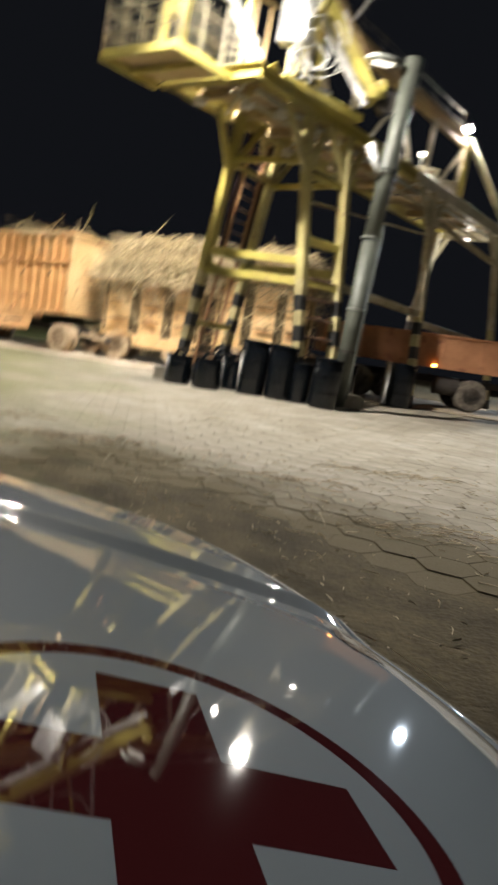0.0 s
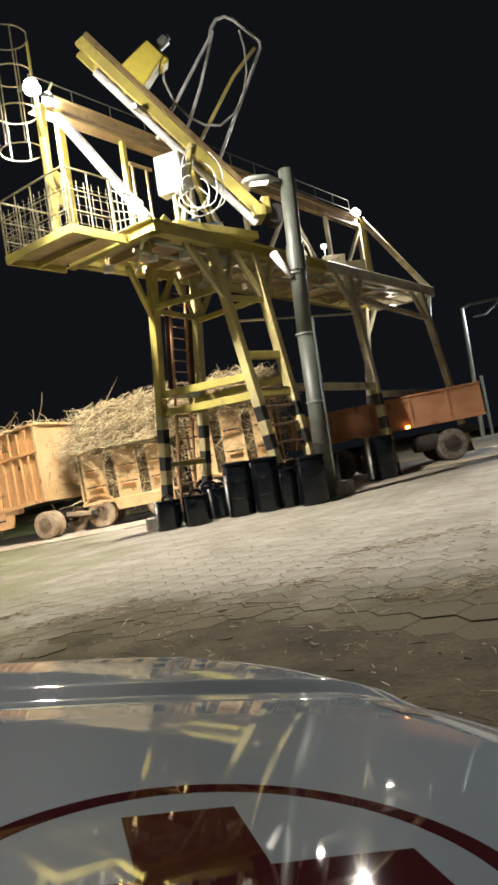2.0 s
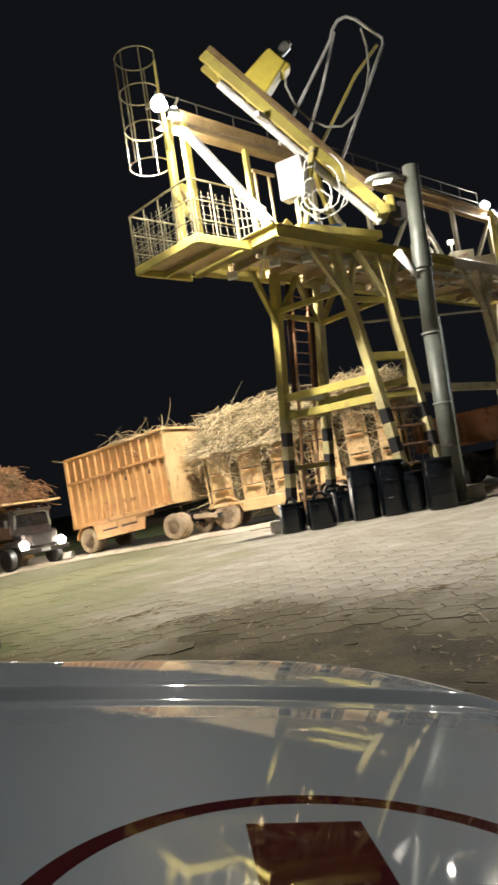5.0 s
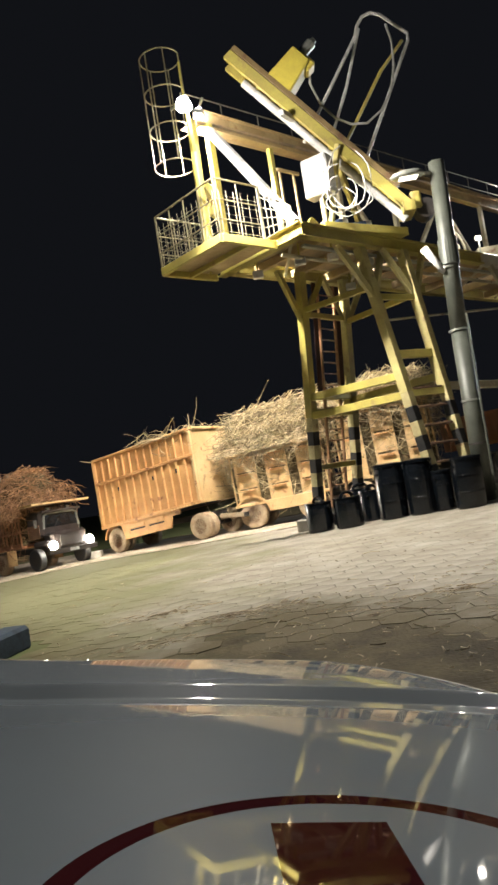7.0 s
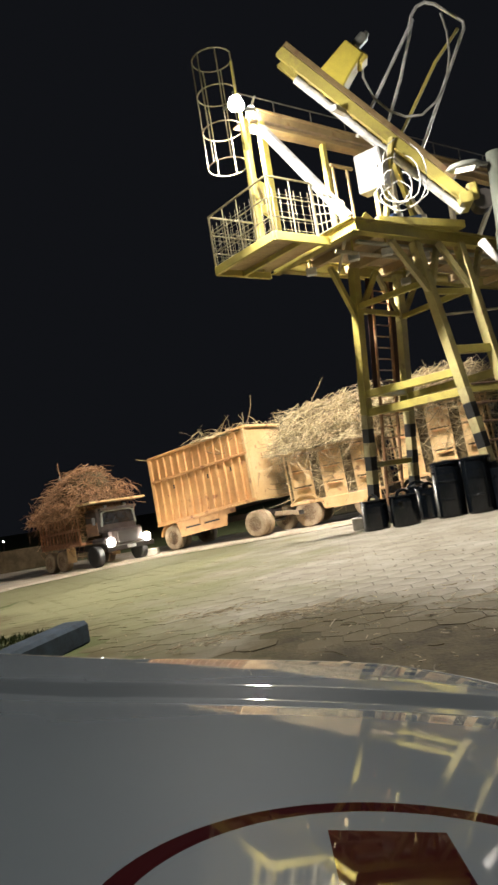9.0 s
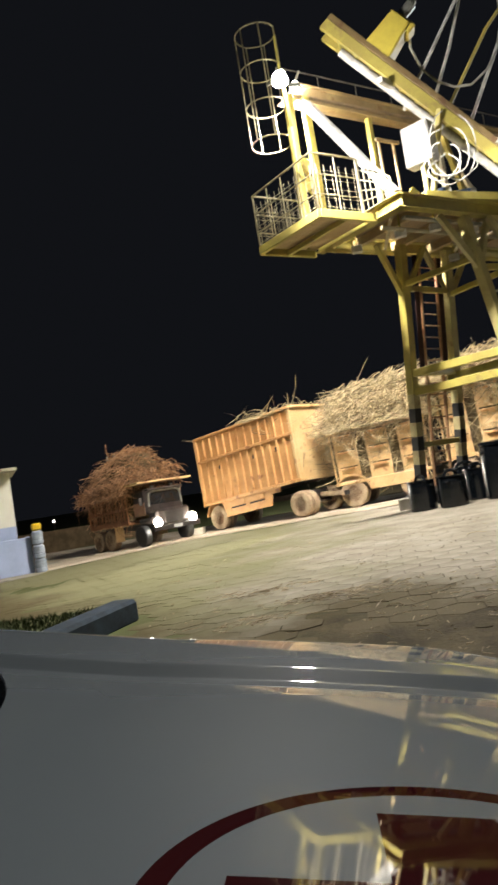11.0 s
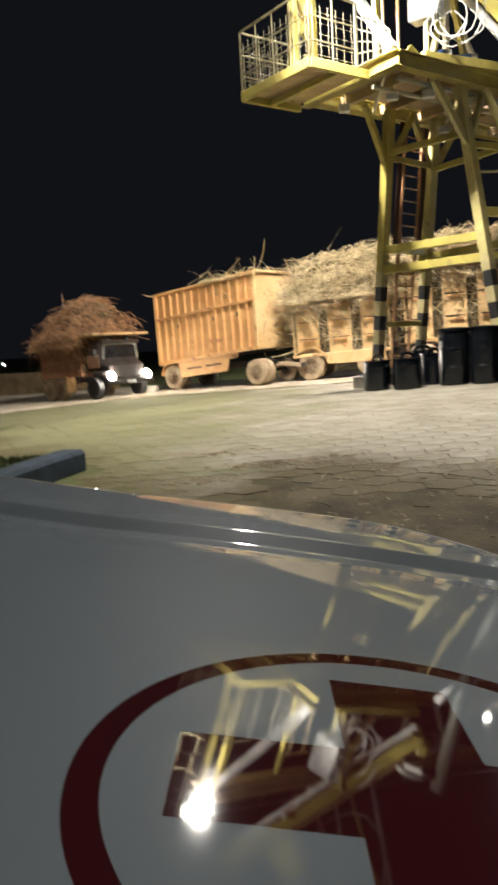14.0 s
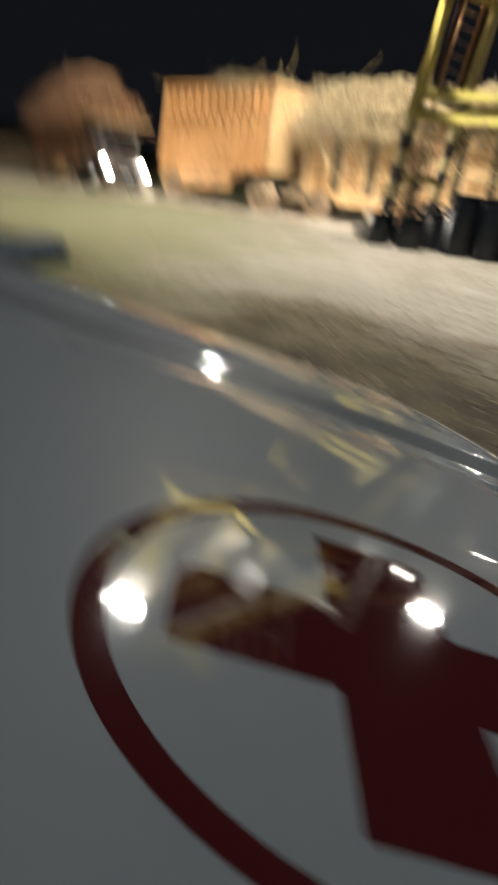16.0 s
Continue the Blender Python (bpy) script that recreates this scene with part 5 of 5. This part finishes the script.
fl = thing("distant_lamp", "tiny white lamp far beyond the yard", "lamp", "", Matrix.Translation((-43.5, 90.0, -1.0)))
part("pole", tube((0, 0, 0), (0, 0, 1.55), 0.08, seg=8), CHASSIS, fl)
part("bulb", lathe([(0.0, 1.5), (0.1, 1.55), (0.12, 1.65), (0.0, 1.75)], 10), glow("distant_glow", (1, 0.97, 0.9), 30), fl)

# ---------------------------------------------------------------- the car that the camera looks over
HZ0 = 1.2212


def shoulder(y):
    """The raised crease along the far side of the bonnet."""
    def ramp(a, b, v):
        t = max(0.0, min(b - a, v - a))
        return t * t / (2 * (b - a)) + max(0.0, v - b)
    return 0.28 * (ramp(1.312, 1.324, y) - ramp(1.366, 1.378, y))


def edge_x(y):
    t = (y - 0.8) / (0.87 if y < 0.8 else 0.915)
    return -0.12 + 0.66 * math.sqrt(max(0.0, 1 - t * t))


def hood_z(x, y):
    yy = y
    xx = max(-0.5, min(0.5, x + 0.02))
    z = HZ0 - 0.1677 * (x + 0.062) - 0.05 * xx * xx - 0.056 * (yy - 0.7407) + shoulder(yy)
    bow = max(0.0, yy - 0.78)           # the panel falls away towards its far side
    z -= 0.056 * min(bow, 0.5) ** 2
    if yy < 0.25:
        z -= 0.15 * (0.25 - yy) ** 2
    e = edge_x(yy) - x
    if e < 0.10:
        z -= 1.6 * (0.10 - e) ** 2 * (1 if x > -0.1 else 0.6)
    f = 1.694 - yy
    if f < 0.25:
        z -= 0.12 * (0.25 - f) ** 2
    if f < 0.05:
        z -= 5.0 * (0.05 - f) ** 2
    return z


def paint(name, base, rough=0.25, spec=0.0):
    m = mat(name, base, rough, scale=0.8, fine=120, bump=0.0, mix=(0.2, 0.8), dark=tuple(c * 0.93 for c in base), coat=1.0, grain=0.0)
    m.node_tree.nodes["Principled BSDF"].inputs["Specular IOR Level"].default_value = spec
    return m


CARP = paint("silver_white_car_paint", (0.124, 0.147, 0.164), 0.5, 0.012)
DECAL = paint("dark_red_decal", (0.036, 0.006, 0.007), 0.5)


def back_x(y):
    """The bonnet's rear edge by the cowl."""
    return -0.585 - 0.8 * (y - 0.8) ** 2


car = thing("car", "silver-white car bonnet with a dark red cross-in-ring emblem", "car", "", Matrix.Identity(4))


def hood_mesh():
    bm = bmesh.new()
    ys = [-0.07 + i * 0.02 for i in range(66)] + [1.25 + i * 0.003 for i in range(50)] + [1.40 + i * 0.0135 for i in range(22)]
    ys = sorted(set(round(v, 4) for v in ys if v <= 1.695))
    nx = 56
    rows = []
    for y in ys:
        x1 = edge_x(y)
        xb = back_x(y)
        rows.append([bm.verts.new((xb + (x1 - xb) * (i / nx), y, hood_z(xb + (x1 - xb) * (i / nx), y))) for i in range(nx + 1)])
    for a, b in zip(rows, rows[1:]):
        for i in range(nx):
            bm.faces.new((a[i], a[i + 1], b[i + 1], b[i]))
    # rolled edge and skirt below it
    rim = [r[-1] for r in rows] + rows[-1][-2::-1]
    last = rim
    for out, down in ((0.006, 0.006), (0.008, 0.02)):
        cur = []
        for v in rim:
            d = Vector((v.co.x + 0.2, v.co.y - 0.8, 0)).normalized()
            cur.append(bm.verts.new(v.co + d * out - Vector((0, 0, down))))
        for k in range(len(rim) - 1):
            bm.faces.new((last[k], cur[k], cur[k + 1], last[k + 1]))
        last = cur
    return bm


bonnet = part("bonnet", hood_mesh(), CARP, car, "glossy silver-white bonnet", smooth=True)


def body_mesh():
    """Wings and nose below the bonnet's edge."""
    bm = bmesh.new()
    line = []
    n = 60
    for i in range(n + 1):
        a = -math.pi / 2 + math.pi * i / n
        y = 0.8 + (0.87 if a < 0 else 0.915) * math.sin(a)
        y = max(-0.065, min(1.688, y))
        line.append(Vector((edge_x(y), y, hood_z(edge_x(y), y))))
    line = [Vector((-3.4, -0.065, 1.29))] + [Vector((x, -0.065, hood_z(max(x, -0.5), -0.065))) for x in (-1.2, -0.6)] + line + [Vector((x, 1.688, hood_z(max(x, -0.5), 1.688))) for x in (-0.3, -0.6, -1.2)] + [Vector((-3.4, 1.688, 1.27))]
    last = None
    for out, down in ((0.006, 0.035), (0.012, 0.012), (0.05, 0.022), (0.085, 0.06), (0.11, 0.16), (0.12, 0.4), (0.09, 0.7), (0.0, 0.85)):
        cur = []
        for p in line:
            d = Vector((max(0, p.x + 0.2), p.y - 0.8, 0)).normalized()
            front = max(0.12, min(1.0, (p.x - 0.12) / 0.25))
            q = p + d * out * front
            cur.append(bm.verts.new((q.x, q.y, max(0.3, p.z - down))))
        if last:
            for k in range(len(line) - 1):
                bm.faces.new((last[k], cur[k], cur[k + 1], last[k + 1]))
        last = cur
    return bm


part("lower_body", body_mesh(), CARP, car, smooth=True)
BLK = mat("black_cowl_plastic", (0.008, 0.008, 0.009), 0.35, scale=10)
bm = bmesh.new()
ys_c = [-0.06 + i * 0.055 for i in range(32)]
rows_c = []
for y in ys_c:
    x = back_x(y)
    z = hood_z(x, y)
    rows_c.append([bm.verts.new(q) for q in ((x + 0.004, y, z - 0.012), (x - 0.04, y, z - 0.022), (x - 0.16, y, z - 0.01), (x - 0.26, y, z + 0.05), (x - 1.0, y * 0.9 + 0.08, z + 0.5))])
for a, b in zip(rows_c, rows_c[1:]):
    for k in range(4):
        bm.faces.new((a[k], b[k], b[k + 1], a[k + 1]))
part("windscreen", bm, mat("black_windscreen", (0.01, 0.011, 0.012), 0.06), car, "black windscreen and cowl", smooth=True)


def cabin():
    """Roof, pillars, side glass and tail behind the windscreen."""
    dark = mat("black_side_glass", (0.012, 0.013, 0.014), 0.06)
    xs = (-1.66, -2.1, -2.6, -3.05)
    bm = bmesh.new()
    rows = []
    for x, z in zip(xs, (1.80, 1.85, 1.85, 1.80)):
        r = []
        for j in range(13):
            t = j / 12
            r.append(bm.verts.new((x, 0.07 + 1.44 * t, z - 0.09 * (2 * t - 1) ** 4)))
        rows.append(r)
    for a, b in zip(rows, rows[1:]):
        for k in range(12):
            bm.faces.new((a[k], a[k + 1], b[k + 1], b[k]))
    ext = bmesh.ops.extrude_face_region(bm, geom=list(bm.faces))
    bmesh.ops.translate(bm, vec=(0, 0, -0.04), verts=[v for v in ext["geom"] if isinstance(v, bmesh.types.BMVert)])
    bmesh.ops.recalc_face_normals(bm, faces=bm.faces)
    part("roof", bm, CARP, car, smooth=True)
    for y0, y1 in ((-0.05, 0.09), (1.63, 1.49)):
        for xa, xb in ((-1.3, -1.72), (-2.0, -2.02), (-2.75, -2.7), (-3.36, -3.03)):
            part("pillar", beam((xa, y0, 1.30), (xb, y1, 1.75), 0.06, 0.05, 0.01), CARP, car)
        for q in (((-1.34, 1.31), (-1.74, 1.72), (-1.98, 1.74), (-1.97, 1.31)), ((-2.03, 1.31), (-2.05, 1.74), (-2.67, 1.74), (-2.72, 1.31)), ((-2.78, 1.31), (-2.73, 1.74), (-3.0, 1.73), (-3.3, 1.31))):
            g = bmesh.new()
            f = g.faces.new([g.verts.new((x, y0 + (y1 - y0) * (z - 1.30) / 0.45, z)) for x, z in q])
            e2 = bmesh.ops.extrude_face_region(g, geom=[f])
            bmesh.ops.translate(g, vec=(0, 0.006 if y0 < 0 else -0.006, 0), verts=[v for v in e2["geom"] if isinstance(v, bmesh.types.BMVert)])
            bmesh.ops.recalc_face_normals(g, faces=g.faces)
            part("side_window", g, dark, car, "black side window")
        for x in (-1.9, -2.65):
            part("door_handle", box((x, y0 - 0.03 if y0 < 0 else y0 + 0.03, 1.12), (0.16, 0.03, 0.03), 0.008), CARP, car)
    part("rear_window", strip([(-3.05, 0.12, 1.76), (-3.38, 0.06, 1.32)], Vector((0, 1.36, 0)), 0.01), dark, car, "black rear window")
    part("tailgate", strip([(-3.40, -0.065, 1.31), (-3.45, -0.065, 1.1), (-3.45, -0.065, 0.7), (-3.40, -0.065, 0.45)], Vector((0, 1.71, 0)), 0.03), CARP, car, smooth=True)
    part("rear_bumper", box((-3.47, 0.79, 0.5), (0.14, 1.7, 0.26), 0.05), CARP, car)
    part("underbody", box((-1.6, 0.79, 0.34), (3.6, 1.5, 0.08), 0.02), CHASSIS, car)


cabin()
for x in (0.0, -2.5):
    for y in (0.1, 1.48):
        wheel(car, (x, y, gz(x, y) + 0.31), 0.31, 0.2, RUBBER, GALV)


def on_hood(name, outline_rows, label):
    """A thin film on the bonnet from rows of plan points."""
    bm = bmesh.new()
    rows = [[bm.verts.new((x, y, hood_z(x, y) + 0.00015)) for x, y in r] for r in outline_rows]
    for a, b in zip(rows, rows[1:]):
        for k in range(len(a) - 1):
            bm.faces.new((a[k], a[k + 1], b[k + 1], b[k]))
    bmesh.ops.recalc_face_normals(bm, faces=bm.faces)
    if sum(f.normal.z for f in bm.faces) < 0:
        bmesh.ops.reverse_faces(bm, faces=bm.faces)
    return part(name, bm, DECAL, bonnet, label, smooth=True)


EC = Vector((0.0186, 0.560))
rings = []
for r in (0.266, 0.258, 0.250, 0.241):
    rings.append([(EC.x + r * math.cos(k * math.tau / 120), EC.y + r * math.sin(k * math.tau / 120)) for k in range(121)])
on_hood("emblem_ring", rings, "dark red ring decal")
ang = radians(6.5)
ca, sa = math.cos(ang), math.sin(ang)


def rect(x0, x1, y0, y1, n=24):
    return [[(EC.x + (x0 + (x1 - x0) * i / 8) * ca - (y0 + (y1 - y0) * j / n) * sa, EC.y + (x0 + (x1 - x0) * i / 8) * sa + (y0 + (y1 - y0) * j / n) * ca) for i in range(9)] for j in range(n + 1)]


HWD, HLN = 0.0575, 0.192
on_hood("emblem_upright", rect(-HWD, HWD, -HLN, HLN), "dark red upright of the cross decal")
on_hood("emblem_arm", rect(-HLN, -HWD, -HWD, HWD), "dark red arm of the cross decal")
on_hood("emblem_arm", rect(HWD, HLN, -HWD, HWD), "dark red arm of the cross decal")

# dark recess at the bonnet's front corner
bm = bmesh.new()
bm.faces.new([bm.verts.new((x, y, hood_z(x, y) + 0.0012)) for x, y in ((0.362, 1.269), (0.409, 1.239), (0.423, 1.116), (0.375, 1.147), (0.355, 1.208))])
bmesh.ops.recalc_face_normals(bm, faces=bm.faces)
if sum(f.normal.z for f in bm.faces) < 0:
    bmesh.ops.reverse_faces(bm, faces=bm.faces)
part("headlamp", bm, mat("dark_headlamp_glass", (0.05, 0.03, 0.03), 0.12), car, "dark headlamp corner set in the wing")

# ---------------------------------------------------------------- hexagonal pavers
PAVER = mossy(mat("concrete_paver", (0.385, 0.352, 0.29), 0.92, dark=(0.285, 0.255, 0.20), scale=1.1, fine=35, bump=0.35, random_tint=0.07), (0.155, 0.152, 0.072), 0.85)


def dusty(m, colour):
    """Lays trodden dirt over the paving near the car, with a ragged soft border."""
    n, l = m.node_tree.nodes, m.node_tree.links
    b = n["Principled BSDF"]
    src = b.inputs["Base Color"].links[0].from_socket
    ge = n.new("ShaderNodeNewGeometry")
    sep = n.new("ShaderNodeSeparateXYZ")
    l.new(ge.outputs["Position"], sep.inputs[0])
    ns = n.new("ShaderNodeTexNoise")
    ns.inputs["Scale"].default_value = 0.55
    ns.inputs["Detail"].default_value = 9
    ns.inputs["Roughness"].default_value = 0.7
    l.new(ge.outputs["Position"], ns.inputs["Vector"])

    def math_node(op, *v):
        k = n.new("ShaderNodeMath")
        k.operation = op
        for i, x in enumerate(v):
            if isinstance(x, (int, float)):
                k.inputs[i].default_value = x
            else:
                l.new(x, k.inputs[i])
        return k.outputs[0]
    east = n.new("ShaderNodeMapRange")
    east.inputs[1].default_value, east.inputs[2].default_value = -1.7, -0.3
    east.inputs[3].default_value, east.inputs[4].default_value = -3.4, 0.0
    l.new(sep.outputs[0], east.inputs[0])
    v = math_node('SUBTRACT', 9.9, sep.outputs[1])
    v = math_node('ADD', v, math_node('MULTIPLY', sep.outputs[0], -1.1))
    v = math_node('ADD', v, east.outputs[0])
    v = math_node('ADD', v, math_node('MULTIPLY', math_node('SUBTRACT', ns.outputs[0], 0.5), 6.5))
    mr = n.new("ShaderNodeMapRange")
    mr.inputs[1].default_value, mr.inputs[2].default_value = -1.0, 1.2
    mr.inputs[4].default_value = 0.93
    l.new(v, mr.inputs[0])
    mx = n.new("ShaderNodeMix")
    mx.data_type = 'RGBA'
    mx.inputs[7].default_value = (*colour, 1)
    l.new(mr.outputs[0], mx.inputs[0])
    l.new(src, mx.inputs[6])
    l.new(mx.outputs[2], b.inputs["Base Color"])
    return m


PAVER = dusty(PAVER, (0.080, 0.064, 0.031))
pavement = finish("pavement", box((0, 0, -0.3), (0.4, 0.4, 0.05)), DIRT)
tagged(pavement, "worn pale hexagonal concrete paving partly covered with dirt", "pavement", kind="structure")
PR = 0.27


def hexagon(bm, c, r, z, dz=0.03, jit=None):
    lo, hi = [], []
    for k in range(6):
        a = radians(60 * k + 30)
        lo.append(bm.verts.new((c[0] + r * math.cos(a), c[1] + r * math.sin(a), z(c[0] + r * math.cos(a), c[1] + r * math.sin(a)) - dz)))
        rr = r - 0.005
        hi.append(bm.verts.new((c[0] + rr * math.cos(a), c[1] + rr * math.sin(a), z(c[0] + rr * math.cos(a), c[1] + rr * math.sin(a)))))
    for k in range(6):
        bm.faces.new((lo[k], lo[(k + 1) % 6], hi[(k + 1) % 6], hi[k]))
    bm.faces.new(hi)


hb = bmesh.new()
hexagon(hb, (0, 0), PR - 0.0016, lambda x, y: SX * x + SY * y)
hex_me = bpy.data.meshes.new("paver")
hb.to_mesh(hex_me)
hb.free()
hex_me.materials.append(PAVER)
verts, faces, count = [], [], 0
r3 = random.Random(5)
sxp, syp = PR * math.sqrt(3), PR * 1.5
for j in range(int(22 / syp)):
    y = 5.0 + j * syp
    for i in range(int(44 / sxp)):
        x = -21 + i * sxp + (sxp / 2 if j % 2 else 0)
        if y > lane_edge(x) - 0.4 or y < 5.0 or (x < -3.6 and y < 10.4 + (-3.6 - x) * 0.25):
            continue
        # dirt covers the ground near the car and shows in patches
        n1 = noise.noise(Vector((x * 0.28, y * 0.28, 3.0))) + 0.5 * noise.noise(Vector((x * 0.9, y * 0.9, 9.0)))
        cover = (8.6 - 1.1 * x - y) * 0.30 * (1 if x > -1.0 else 0.1) + 0.7 * n1 - 0.25
        lift = 0.003 - 0.022 * max(0.0, min(1.0, (cover + 0.3) / 0.7)) + r3.uniform(-0.0012, 0.0012)
        if cover > 0.4:
            continue
        if -4.0 < x < 3.6 and 6.4 < y < 12.2 and count < 300:
            o = new("paver", hex_me)
            o.location = (x, y, gz(x, y) + lift)
            o.parent = pavement
            count += 1
        else:
            b0 = len(verts)
            for k in range(6):
                a = radians(60 * k + 30)
                vx, vy = x + (PR - 0.0016) * math.cos(a), y + (PR - 0.0016) * math.sin(a)
                verts.append((vx, vy, gz(vx, vy) + lift - 0.03))
            for k in range(6):
                a = radians(60 * k + 30)
                vx, vy = x + (PR - 0.0065) * math.cos(a), y + (PR - 0.0065) * math.sin(a)
                verts.append((vx, vy, gz(vx, vy) + lift))
            faces += [(b0 + k, b0 + (k + 1) % 6, b0 + 6 + (k + 1) % 6, b0 + 6 + k) for k in range(6)] + [tuple(b0 + 6 + k for k in range(6))]
me = bpy.data.meshes.new("far_pavers")
me.from_pydata(verts, [], faces)
me.materials.append(PAVER)
fp = new("far_pavers", me)
fp.parent = pavement
fp["kind"] = "stuff"

# ---------------------------------------------------------------- straw and trash on the ground
STRAW = mat("dry_straw", (0.55, 0.46, 0.30), 0.8, dark=(0.30, 0.23, 0.13), scale=4, random_tint=0.3)
bm = bmesh.new()
r4 = random.Random(9)
for k in range(1250):
    x, y = (r4.uniform(-6, 9), r4.uniform(5.5, 17)) if r4.random() < 0.35 else (r4.uniform(-0.5, 6.0), r4.uniform(3.6, 9.8))
    if x < -3.4 and y < 10.6:
        continue
    a = r4.random() * 6.28
    L = 0.02 + 0.14 * r4.random() ** 2 if r4.random() < 0.955 else r4.uniform(0.25, 0.75)
    stalk(bm, Vector((x, y, gz(x, y) + 0.014)), Vector((math.cos(a), math.sin(a), 0.03)), L, r4.uniform(0.003, 0.008), r4.uniform(-0.1, 0.1))
# drifts of leaves and broken cane along the paving
for cx, cy, rx, ry, n in ((-0.9, 9.3, 0.9, 0.35, 130), (-2.1, 10.6, 0.7, 0.3, 70), (1.6, 8.3, 0.9, 0.3, 60), (3.4, 9.6, 1.1, 0.4, 90), (2.8, 6.4, 1.0, 0.4, 110), (-1.9, 8.4, 0.5, 0.25, 50)):
    for k in range(n):
        x, y = r4.gauss(cx, rx * 0.5), r4.gauss(cy, ry * 0.5)
        a = r4.gauss(0.15, 0.7)
        stalk(bm, Vector((x, y, gz(x, y) + 0.012 + 0.015 * r4.random())), Vector((math.cos(a), math.sin(a), r4.uniform(0, 0.12))), r4.uniform(0.05, 0.28), r4.uniform(0.003, 0.008), r4.uniform(-0.12, 0.12))
st = finish("straw_litter", bm, STRAW)
tagged(st, "dry cane leaves and straw scattered on the ground", "litter", kind="stuff")
